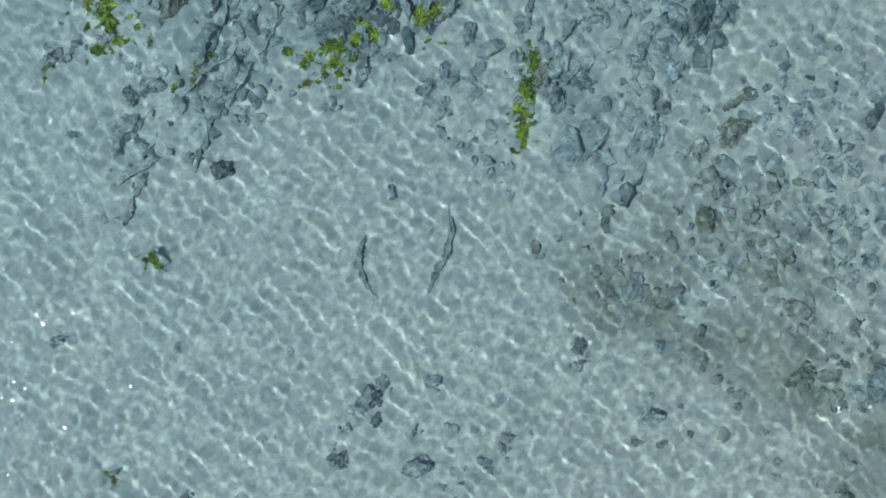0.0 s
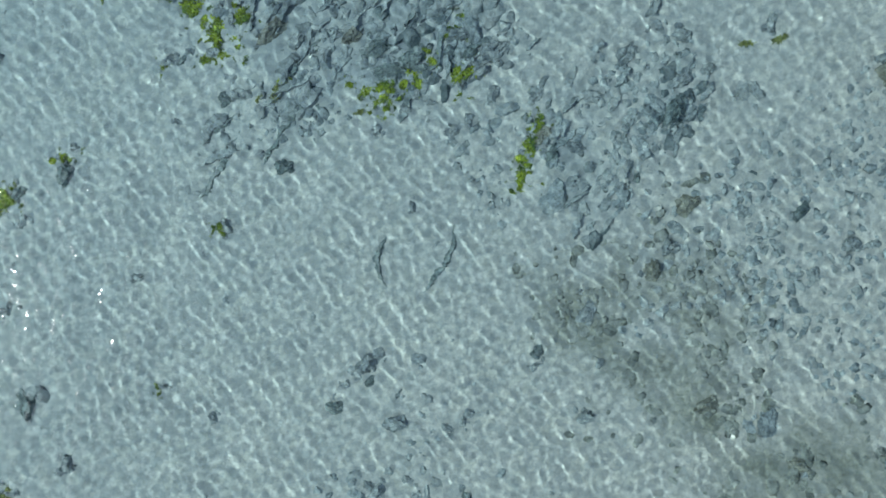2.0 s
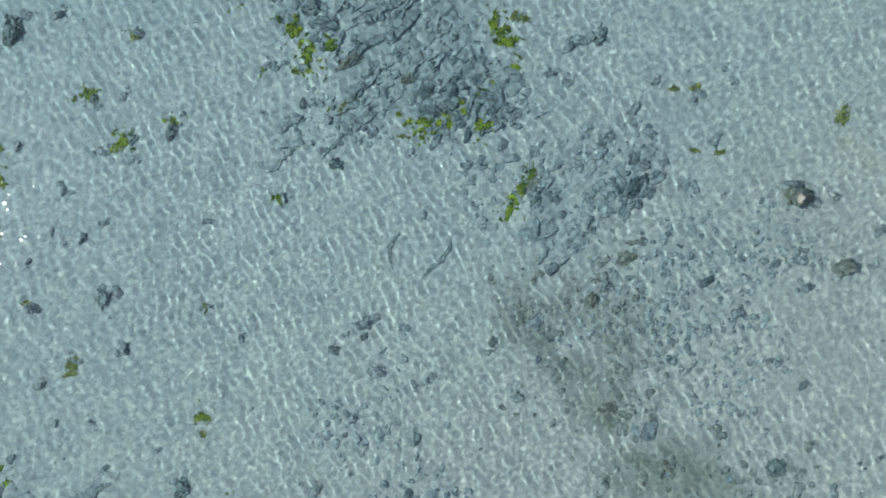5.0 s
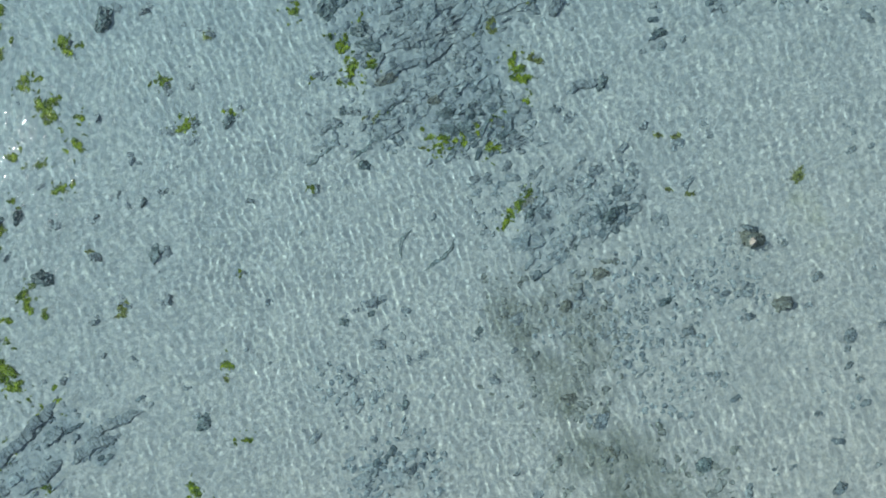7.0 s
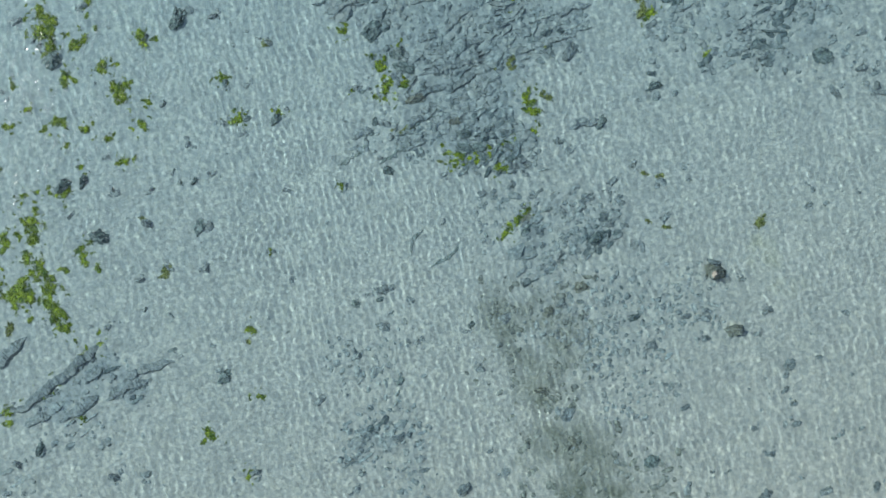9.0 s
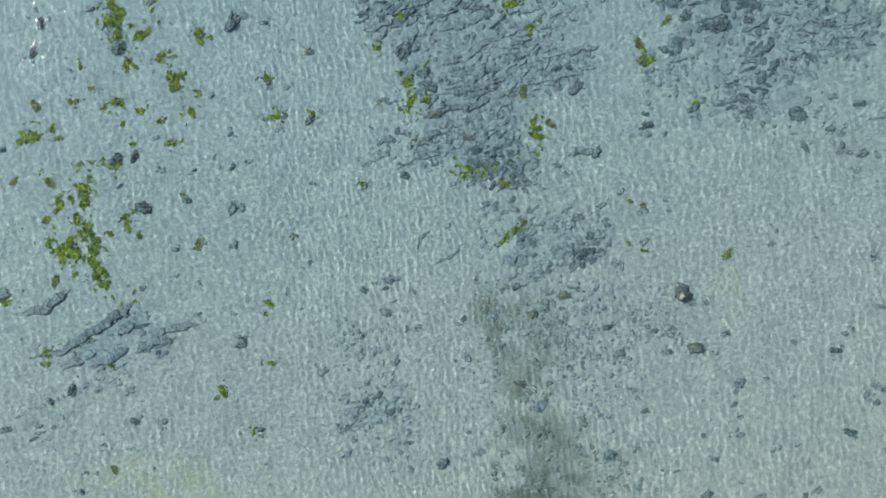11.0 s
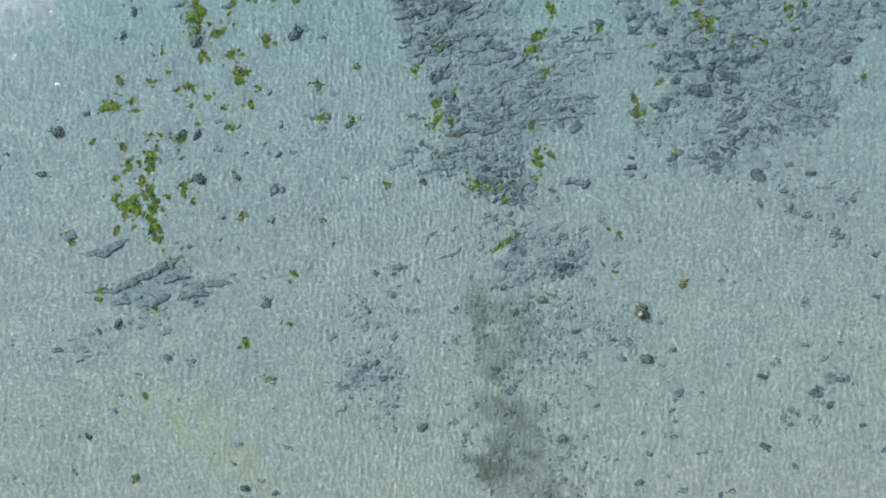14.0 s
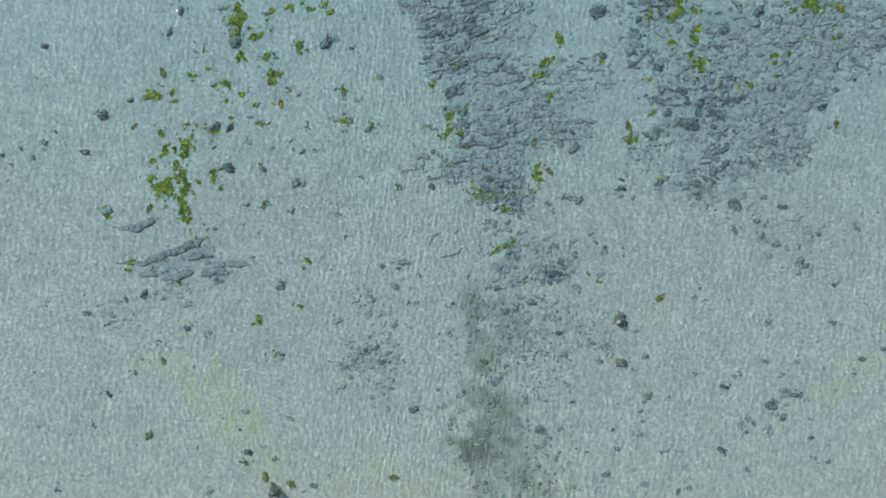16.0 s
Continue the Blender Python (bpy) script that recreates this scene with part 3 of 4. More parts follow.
reef(MAIN_REEF, "bedded grey limestone reef of broken slabs, sand in its cracks", 0.20, 0.20, 0.13, 31, 0.9, 0.55, 0.34, 0.73, 30, 0.18)
reef(EAST_REEF, "wide low grey limestone reef, broken and sanded over", 0.22, 0.21, 0.15, 33, 1.5, 0.50, 0.25, 0.62, 34, 0.20)
reef(SOUTH_REEF, "small patch of grey limestone blocks at the reef's end", 0.16, 0.15, 0.08, 35, 1.0, 0.38, 0.2, 0.66, 30, 0.15)
reef(WEST_SPUR, "narrow spur of grey rubble trailing off into the sand", 0.22, 0.13, 0.10, 47, 0.9, 0.46, 0.35, 0.74, 20, 0.15, 0.5)
reef(EAST_STREW, "wide thin strew of small grey stones on the sand", 0.27, 0.11, 0.11, 49, 1.4, 0.62, 0.05, 0.85, 60, 0.14, 0.6)
reef(GAP_STREW, "thin grey rubble on the sand between two reefs", 0.24, 0.16, 0.14, 51, 0.9, 0.50, 0.4, 0.75)
reef(WEST_REEF, "long grey rock ledges side by side, half buried in sand", 0.22, 0.17, 0.13, 37, 0.7, 0.44, 0.7, 0.72, 10, 0.15, 0.35)
reef(EAST_FRINGE, "thin scatter of grey blocks beyond the wide reef", 0.34, 0.17, 0.22, 39, 0.9, 0.5, 0.3, 0.75, 30, 0.16, 0.5)
reef(WEST_FAINT, "low flat grey rocks almost covered by sand", 0.30, 0.14, 0.24, 41, 0.8, 0.62, 0.5, 0.95, 15, 0.14, 0.7)
reef(MIDDLE_PATCH, "loose strew of low grey stones on the sand", 0.26, 0.12, 0.16, 43, 0.9, 0.64, 0.1, 0.8, 40)
reef(MIDDLE_ARM, "bent arm of low grey rock in the sand", 0.17, 0.13, 0.13, 53, 0.4, 0.42, 0.5, 0.8, 20, 0.14, 0.4)
reef(MIDDLE_OVAL, "oval patch of flat grey rock in the sand", 0.20, 0.12, 0.13, 55, 0.5, 0.5, 0.4, 0.85, 30, 0.14, 0.4)
reef(DARK_REEF, "dark blue-grey rocks at the deep end of the reef", 0.24, 0.25, 0.2, 45, 0.9, 0.36, 0.4, 0.3)

LEDGES = [                       # thin dark ribs on the open sand
    [(0.26, 0.92), (0.27, 0.62), (0.16, 0.33), (0.00, -0.01)],
    [(-0.63, 0.62), (-0.67, 0.31), (-0.47, -0.02)],
    [(-2.69, 1.55), (-2.76, 1.26), (-2.82, 1.11), (-2.94, 0.85), (-3.02, 0.67)],
    [(-1.95, 2.05), (-2.11, 1.66), (-2.22, 1.46), (-2.27, 1.25)],
    [(-1.83, 2.13), (-1.94, 1.95), (-2.09, 1.85)],
    [(-1.76, 2.99), (-2.01, 2.69), (-2.09, 2.49), (-2.18, 2.33)],
    [(-2.74, 1.80), (-2.89, 1.64), (-2.96, 1.57)],
    [(-1.71, 2.14), (-1.63, 1.99)],
    [(-3.48, 2.48), (-3.63, 2.35)],
]
SCARPS = [                       # broken edges of the rock's beds
    [(-2.28, 2.25), (-1.99, 2.76)], [(-1.95, 1.89), (-1.68, 2.32)], [(-2.41, 3.09), (-1.91, 3.71)], [(-2.79, 4.58), (-2.61, 5.29)],
    [(-2.68, 3.40), (-1.95, 4.23), (-1.60, 4.66)], [(-1.27, 5.00), (-0.81, 5.55), (-0.31, 6.27)], [(-3.10, 1.38), (-2.82, 1.81)],
    [(-2.79, 3.91), (-1.88, 4.94)], [(-5.25, 3.30), (-4.93, 3.76), (-4.67, 4.10)], [(-3.81, 4.53), (-3.40, 5.12), (-3.10, 5.64)],
    [(-4.81, 4.41), (-4.45, 5.06)], [(-1.94, 3.44), (-1.63, 4.24)], [(0.77, 4.42), (1.28, 4.98)], [(-2.29, 5.79), (-1.94, 6.11)],
    [(-0.96, 6.25), (-0.46, 6.97)], [(-4.71, 4.45), (-4.45, 5.07), (-4.09, 5.74)], [(-3.51, 4.84), (-3.22, 5.45)],
]
WEST_SCARPS = [
    [(-6.21, -8.66), (-5.62, -7.91), (-5.45, -7.41), (-5.32, -6.99), (-5.18, -6.57), (-5.09, -6.10), (-5.06, -5.64)],
    [(-4.84, -7.74), (-4.53, -7.23), (-4.42, -6.94), (-4.44, -6.69)], [(-4.23, -6.68), (-3.99, -6.21), (-3.66, -5.73)],
    [(-4.87, -6.62), (-4.70, -6.34), (-4.73, -6.11)], [(-7.13, -7.99), (-6.59, -7.37), (-6.56, -6.96), (-6.52, -6.56)],
    [(-7.84, -8.07), (-7.57, -7.63)], [(-5.43, -8.28), (-5.03, -7.71)], [(-4.18, -6.06), (-3.95, -5.69), (-3.46, -5.06)],
]


def ledge(line, seed, bold=1.0):
    """A low broken rib of rock that follows a bent line."""
    r = np.random.default_rng(seed)
    pts = [Vector((x, y, 0)) for x, y in line]
    bm, rings = bmesh.new(), []
    total = sum((b - a).length for a, b in zip(pts, pts[1:]))
    count = max(6, int(total / 0.03))
    for i in range(count + 1):
        s = i / count * (len(pts) - 1)
        k = min(int(s), len(pts) - 2)
        p, way = pts[k].lerp(pts[k + 1], s - k), (pts[k + 1] - pts[k]).normalized()
        side = Vector((-way.y, way.x, 0))
        p = p + side * (0.07 * noise.noise(Vector((p.x * 4, p.y * 4, seed))) + 0.012 * noise.noise(Vector((p.x * 17, p.y * 17, seed))))
        ends = min(1, 4 * min(i, count - i) / count + 0.15)
        half = (0.036 + 0.015 * noise.noise(Vector((p.x * 6, p.y * 6, seed + 4))) + (0.03 * float(r.uniform(-0.5, 0.5)) if bold == 1.0 else 0.0)) * ends
        tall = (0.024 + 0.011 * float(r.uniform(-1, 1)) + (0.0 if bold == 1.0 else 0.025) + 0.03 * max(0.0, noise.noise(Vector((p.x * 3, p.y * 3, seed + 9))))) * ends
        half, tall = half * bold, tall * bold
        z = bed_at(p.x, p.y)
        reach = 1.3 if bold == 1.0 else 3.0          # a bed dips gently on the far side of its edge
        ring = [p + side * half * reach + Vector((0, 0, z - 0.02)), p + side * half * 0.7 + Vector((0, 0, z + tall)),
                p - side * half * 0.4 + Vector((0, 0, z + tall * 0.9)), p - side * half * 1.2 + Vector((0, 0, z - 0.02))]
        rings.append([bm.verts.new(v) for v in ring])
    for a, b in zip(rings, rings[1:]):
        for q in range(3):
            bm.faces.new((a[q], a[q + 1], b[q + 1], b[q]))
    for end in (rings[0], rings[-1]):
        bm.faces.new(end)
    bmesh.ops.recalc_face_normals(bm, faces=bm.faces)
    me = bpy.data.meshes.new("rock_ledge")
    bm.to_mesh(me)
    bm.free()
    me.materials.append(ROCK["dark"] if bold == 1.0 else ROCK["plain"])
    label = "thin dark rib of rock standing out of the sand" if bold == 1.0 else "broken edge of a grey rock bed that dips into the sand"
    tagged(link("rock_ledge", me), label, "rock ledge", "rock ledges")


for i, line in enumerate(LEDGES):
    ledge(line, 500 + i)
for i, line in enumerate(SCARPS):
    ledge(line, 530 + i, 1.5)
for i, line in enumerate(WEST_SCARPS):
    ledge(line, 560 + i, 1.9)

LABELS = {
    "plain": ("stone", "grey weathered limestone block lying on the sand", "loose grey stones"),
    "dark": ("stone", "dark blue-grey angular stone under the shallow water", "loose dark stones"),
    "brown": ("stone", "brown rounded stone half sunk in the sand", "loose brown stones"),
}


CHIPS = []                       # small broken pieces, joined at the end


def stones(kind, places):
    for x, y, d in places:
        deep = any(inside(np.array([x]), np.array([y]), o, 0.4)[0] > 0.5 for o in DARK_ZONES)
        tone = "dark" if deep else kind
        name, label, group = LABELS[tone]
        r = np.random.default_rng(int(abs(x) * 1000 + abs(y) * 77000) + 5)
        a = float(r.uniform(0, 6.3))
        far, chip = d * float(r.uniform(0.5, 0.8)), d * float(r.uniform(0.35, 0.6))
        tall = d * float(r.uniform(0.7, 1.15))
        d *= 1.4 if deep and tone != kind else 1.1 - 0.35 * min(1.0, max(0.0, (math.hypot(x, y) - 5) / 4))
        z = bed_at(x, y) + 0.55 * (lying_on(x, y) - bed_at(x, y)) - 0.05 * d
        ob = link(name, STONES[tone][int(r.integers(8))], None,
                  pose(x, y, z, float(r.normal(0, 10)), float(r.normal(0, 10)), STRIKE - 12 + float(r.normal(0, 35))) @ Matrix.Diagonal((d * float(r.uniform(1.0, 1.5)), d * float(r.uniform(0.62, 0.95)), tall, 1)))
        tagged(ob, label, "rock", group)
        PILED.append((x, y, d * 0.5, z, z + tall * 0.32))
        for _ in range(int(r.integers(0, 4))):            # chips that broke off it
            px, py, q = x + far * math.cos(a), y + far * math.sin(a), chip * float(r.uniform(0.4, 1))
            CHIPS.append((CRUMBS[int(r.integers(len(CRUMBS)))], pose(px, py, bed_at(px, py) - 0.05 * q, 0, 0, float(r.uniform(0, 360))) @ Matrix.Diagonal((q * 1.3, q, q, 1))))
            a, far = a + float(r.normal(0, 1.0)), far * float(r.uniform(0.9, 1.6))


def boulder(x, y, d, height, kind, turn, label, foot=None):
    """A single boulder of a given height, its foot a little way in the sand."""
    me = BOULDERS[kind][int(abs(x) * 10) % 8]
    z = bed_at(x, y) - 0.04 if foot is None else foot
    grow = (height + 0.04) / max(v.co.z for v in me.vertices)
    tagged(link("boulder", me, None, pose(x, y, z, 0, 0, turn) @ Matrix.Diagonal((d, d * 0.85, grow, 1))), label, "rock", "tall boulders")


WEED_LABELS = {
    "plain": ("bright yellow-green seaweed tuft clinging to the rock and sand", "green seaweed tufts"),
    "pale": ("pale yellowish seaweed tuft dusted with sand", "pale seaweed tufts"),
}


SPRIGS = []                      # the least tufts, joined at the end
WISPS = [weed_mesh("wisp", 470 + i, 45, WEED["plain"]) for i in range(5)]


def tufts(kind, places):
    label, group = WEED_LABELS[kind]
    for x, y, d in places:
        r = np.random.default_rng(int(abs(x) * 1000 + abs(y) * 77000) + 9)
        d *= 1.75
        ob = link("seaweed", WEEDS[kind][int(r.integers(7))], None,
                  pose(x, y, lying_on(x, y) - 0.005, 0, 0, float(r.uniform(0, 360))) @ Matrix.Diagonal((d, d, max(0.16, d * 0.8), 1)))
        tagged(ob, label, "seaweed", group)
        for turn in range(5 if kind == "plain" else 0):  # smaller tufts that grow beside it
            a, far = float(r.uniform(0, 6.3)), d * float(r.uniform(0.5, 1.2))
            px, py, q = x + far * math.cos(a), y + far * math.sin(a), d * float(r.uniform(0.3, 0.65) if turn == 0 else r.uniform(0.15, 0.4))
            m = pose(px, py, lying_on(px, py) - 0.005, 0, 0, float(r.uniform(0, 360))) @ Matrix.Diagonal((q, q, max(0.12, q * 0.8), 1))
            me = WEEDS[kind][int(r.integers(7))]
            if turn == 0:
                tagged(link("seaweed", me, None, m), "small bright green seaweed tuft beside a larger one", "seaweed", group)
            else:
                SPRIGS.append((WISPS[int(r.integers(5))], m))


stones("plain", [
    (-0.32, 1.05, 0.13), (11.01, 6.55, 0.24), (6.52, 6.41, 0.16), (11.35, 2.19, 0.24), (-11.04, -8.83, 0.20), (-2.98, -4.29, 0.12),
    (-0.96, -11.18, 0.18), (-3.62, -0.43, 0.14), (11.90, 6.92, 0.18), (2.42, 4.58, 0.18),
])
stones("brown", [
    (-2.47, 2.90, 0.30), (-1.43, 3.03, 0.20), (1.16, 2.22, 0.20), (3.07, 1.65, 0.22), (2.81, 0.78, 0.23), (3.73, -0.81, 0.22), (4.98, -1.33, 0.22),
])
stones("dark", [
    (-0.22, 13.42, 0.49), (2.06, 15.17, 0.30), (-0.40, 12.14, 0.38), (3.43, 14.03, 0.26), (-2.12, 8.37, 0.34), (-0.70, 9.67, 0.34),
    (2.07, 12.34, 0.34), (3.63, 13.34, 0.34), (-7.87, 1.28, 0.45), (-9.64, -1.09, 0.47), (-11.15, -2.64, 0.34), (1.98, 9.99, 0.30),
    (-4.15, 3.62, 0.40), (-13.17, -6.17, 0.30), (-6.17, 0.75, 0.17), (-3.36, 3.55, 0.32), (-3.09, 3.36, 0.40), (-5.31, 0.39, 0.20),
    (-4.76, 0.74, 0.23), (-2.90, 1.98, 0.17), (-7.51, -2.93, 0.32), (-2.90, 1.67, 0.15), (1.78, 6.32, 0.25), (-7.82, -3.29, 0.35),
    (-10.30, -6.01, 0.38), (-5.46, -1.49, 0.14), (1.29, 4.95, 0.25), (-2.01, 1.28, 0.20), (-6.49, -3.74, 0.47), (-4.75, -2.27, 0.32),
])
stones("dark", [
    (-9.68, -7.23, 0.30), (-11.20, -9.45, 0.23), (8.70, 10.17, 0.23), (1.30, 1.95, 0.23), (2.72, 2.74, 0.30), (2.40, 1.87, 0.12),
    (-0.47, -1.23, 0.14), (-0.87, -1.64, 0.15), (11.45, 10.27, 0.26), (-4.77, -6.34, 0.17), (11.30, 9.49, 0.32), (1.56, -0.48, 0.14),
    (-2.34, -4.72, 0.30), (4.46, 1.78, 0.17), (0.97, -2.51, 0.18), (-4.82, -8.48, 0.30), (10.96, 6.96, 0.26), (9.28, 5.20, 0.34),
    (10.69, 6.12, 0.28), (11.32, 6.15, 0.26), (10.96, 3.84, 0.32), (6.71, -0.67, 0.33), (-2.86, -11.42, 0.24), (1.45, -8.91, 0.34),
    (3.66, -7.87, 0.30),
])
stones("plain", [
    (-3.37, 9.17, 0.38), (-2.18, 9.70, 0.34), (-0.19, 11.63, 0.38), (1.89, 12.83, 0.26), (-9.76, 0.32, 0.20), (-10.81, -0.83, 0.26),
    (0.62, 10.46, 0.30), (-11.49, -1.93, 0.30), (-7.26, 1.82, 0.19), (-0.03, 8.94, 0.26), (-8.25, 0.51, 0.20), (0.68, 9.02, 0.26),
    (-6.13, 2.01, 0.08), (1.43, 9.41, 0.38), (-5.92, 2.04, 0.17), (-10.17, -2.35, 0.19), (2.37, 9.90, 0.26), (0.98, 8.33, 0.30),
    (4.60, 11.58, 0.26), (-5.75, 0.99, 0.17), (3.74, 10.32, 0.30), (-7.05, -0.47, 0.17), (-3.70, 2.36, 0.15), (-0.19, 5.82, 0.32),
    (-2.97, 3.00, 0.18), (-3.45, 2.52, 0.12), (-3.11, 2.57, 0.15), (-5.67, -0.02, 0.17), (-5.19, 0.03, 0.12), (-7.39, -2.19, 0.19),
])
stones("plain", [
    (-6.07, -0.88, 0.22), (-10.16, -5.01, 0.26), (4.88, 9.96, 0.23), (-3.45, 1.62, 0.10), (-2.08, 2.90, 0.18), (3.37, 8.23, 0.38),
    (-2.68, 2.08, 0.20), (-1.87, 2.79, 0.13), (4.47, 9.09, 0.34), (-1.71, 2.76, 0.17), (-5.98, -1.58, 0.12), (1.97, 6.15, 0.17),
    (-6.86, -2.72, 0.17), (-5.21, -1.10, 0.17), (-1.10, 2.96, 0.23), (-6.75, -2.73, 0.19), (-5.70, -1.69, 0.12), (-2.00, 2.01, 0.12),
    (-6.15, -2.19, 0.15), (-0.63, 2.92, 0.17), (-7.31, -3.77, 0.17), (-0.85, 2.69, 0.22), (-0.69, 2.73, 0.12), (-0.07, 3.30, 0.20),
    (-0.49, 2.79, 0.13), (0.73, 4.00, 0.17), (-10.78, -7.60, 0.15), (-2.61, 0.41, 0.15), (0.08, 3.08, 0.17), (-0.52, 2.43, 0.13),
])
stones("plain", [
    (1.07, 4.01, 0.17), (-5.78, -2.88, 0.26), (-0.93, 1.92, 0.13), (-0.59, 2.24, 0.10), (0.35, 3.13, 0.25), (-0.29, 2.39, 0.10),
    (-10.71, -8.10, 0.26), (0.27, 2.87, 0.15), (7.53, 9.71, 0.41), (0.44, 2.57, 0.20), (0.06, 2.07, 0.18), (0.21, 2.22, 0.15),
    (-10.56, -8.70, 0.23), (1.05, 2.86, 0.12), (3.42, 5.21, 0.15), (2.27, 4.04, 0.17), (1.01, 2.69, 0.15), (2.23, 3.73, 0.07),
    (3.18, 4.64, 0.20), (2.36, 3.80, 0.12), (-10.78, -9.38, 0.15), (3.68, 5.04, 0.12), (1.99, 3.35, 0.20), (-4.77, -3.42, 0.17),
    (-3.09, -1.75, 0.10), (-4.13, -2.91, 0.15), (-4.19, -3.03, 0.10), (-5.18, -4.02, 0.17), (2.66, 3.73, 0.17), (1.72, 2.76, 0.20),
])
stones("plain", [
    (1.60, 2.12, 0.17), (6.08, 6.48, 0.17), (2.74, 3.13, 0.20), (-2.38, -2.02, 0.12), (3.73, 4.06, 0.17), (3.07, 3.35, 0.15),
    (-4.70, -4.49, 0.12), (6.97, 7.03, 0.12), (6.22, 6.16, 0.17), (-4.17, -4.26, 0.12), (-5.16, -5.33, 0.19), (9.70, 9.38, 0.23),
    (3.53, 3.13, 0.19), (-0.44, -0.87, 0.17), (-0.59, -1.06, 0.26), (3.67, 3.19, 0.17), (-0.77, -1.31, 0.12), (8.35, 7.69, 0.26),
    (-2.31, -3.08, 0.09), (0.11, -0.85, 0.15), (-0.10, -1.33, 0.10), (-1.76, -3.05, 0.07), (-0.07, -1.71, 0.22), (2.93, 1.05, 0.18),
    (2.07, 0.10, 0.25), (5.96, 3.89, 0.15), (3.72, 1.66, 0.17), (0.81, -1.41, 0.15), (1.53, -0.70, 0.11), (0.60, -1.65, 0.12),
])
stones("plain", [
    (-0.27, -2.54, 0.12), (0.77, -1.52, 0.10), (10.05, 7.66, 0.26), (-0.17, -2.59, 0.17), (4.84, 2.33, 0.15), (0.20, -2.37, 0.10),
    (9.41, 6.81, 0.23), (-0.40, -3.01, 0.12), (11.56, 8.95, 0.23), (-0.16, -2.87, 0.10), (2.34, -0.51, 0.12), (5.70, 2.83, 0.15),
    (0.34, -2.58, 0.13), (5.41, 2.48, 0.22), (5.71, 2.64, 0.26), (3.70, 0.60, 0.08), (10.12, 6.96, 0.23), (6.90, 3.71, 0.15),
    (6.82, 3.62, 0.17), (9.17, 5.68, 0.23), (2.28, -1.23, 0.17), (5.14, 1.48, 0.20), (8.30, 4.64, 0.20), (-0.25, -3.92, 0.20),
    (6.05, 2.31, 0.20), (4.76, 1.00, 0.17), (5.42, 1.52, 0.15), (6.97, 3.06, 0.19), (-5.03, -9.07, 0.26), (-4.83, -9.75, 0.26),
])
stones("plain", [
    (8.41, 3.47, 0.15), (-3.09, -8.05, 0.26), (-5.41, -10.36, 0.30), (5.92, 0.93, 0.12), (7.96, 2.92, 0.37), (-2.50, -7.56, 0.26),
    (6.06, 0.97, 0.17), (1.04, -4.18, 0.40), (1.70, -3.55, 0.25), (4.53, -0.88, 0.27), (-0.51, -6.10, 0.19), (10.80, 5.21, 0.26),
    (11.29, 5.57, 0.23), (-3.31, -9.05, 0.15), (8.23, 2.42, 0.20), (6.61, 0.78, 0.17), (5.81, -0.05, 0.12), (12.44, 6.53, 0.26),
    (6.00, 0.06, 0.17), (2.41, -3.65, 0.20), (10.95, 4.87, 0.23), (13.00, 6.85, 0.19), (3.56, -2.61, 0.15), (8.56, 2.27, 0.17),
    (2.60, -3.82, 0.17), (1.59, -5.09, 0.19), (-3.16, -9.86, 0.19), (13.05, 6.21, 0.30), (8.17, 1.29, 0.17), (13.45, 6.52, 0.19),
])
stones("plain", [
    (4.13, -2.80, 0.23), (8.88, 1.94, 0.23), (6.05, -1.14, 0.17), (3.58, -3.69, 0.34), (-2.90, -10.30, 0.19), (10.14, 2.72, 0.15),
    (9.82, 2.28, 0.15), (9.77, 2.16, 0.15), (8.81, 1.01, 0.22), (12.02, 4.14, 0.30), (7.97, -0.08, 0.12), (8.26, 0.16, 0.12),
    (7.75, -0.76, 0.22), (0.36, -8.15, 0.19), (1.42, -7.12, 0.23), (9.71, 1.01, 0.15), (9.26, 0.21, 0.30), (10.32, 1.05, 0.30),
    (0.68, -8.68, 0.15), (11.20, 1.83, 0.23), (1.64, -8.34, 0.15), (-2.35, -12.46, 0.26), (2.16, -8.34, 0.23), (3.70, -7.25, 0.15),
    (1.75, -10.73, 0.23), (-1.35, -14.74, 0.23),
])
stones("plain", [                # broken rock along the edge of the reef and in the sand beyond it
    (5.90, 9.06, 0.33), (6.15, 9.19, 0.27), (6.42, 9.39, 0.34), (6.71, 9.61, 0.21), (6.89, 9.93, 0.29), (6.91, 10.33, 0.25),
    (6.95, 10.74, 0.31), (6.57, 8.97, 0.22), (7.33, 9.74, 0.32), (7.58, 9.81, 0.28), (5.21, 8.56, 0.33), (5.37, 9.32, 0.27),
    (5.88, 9.22, 0.26), (5.53, 10.30, 0.31), (7.54, 11.91, 0.34), (8.71, 10.26, 0.25), (10.66, 6.02, 0.34), (10.71, 6.26, 0.33),
    (10.74, 6.61, 0.22), (10.76, 6.81, 0.29), (11.04, 7.12, 0.30), (10.82, 6.10, 0.33), (10.58, 6.74, 0.29), (10.64, 4.91, 0.22),
    (10.87, 5.25, 0.27), (11.27, 5.60, 0.27), (11.26, 6.20, 0.27),
])
boulder(5.34, 3.64, 0.42, 0.48, "brown", 20, "grey-brown boulder just under the water, a pale stone on it")
boulder(5.27, 3.56, 0.21, 0.16, "tan", 70, "pale tan stone on top of a boulder, clear of the water", 0.29)
boulder(5.24, 3.81, 0.28, 0.20, "plain", 10, "flat grey stone leaning on a boulder")
boulder(6.47, 2.84, 0.38, 0.48, "tan", 40, "tan-brown rounded boulder just under the water")
boulder(3.00, -8.94, 0.40, 0.62, "brown", 0, "dark boulder that breaks the water")
boulder(3.02, -9.10, 0.22, 0.56, "tan", 30, "pale stone beside a dark boulder")

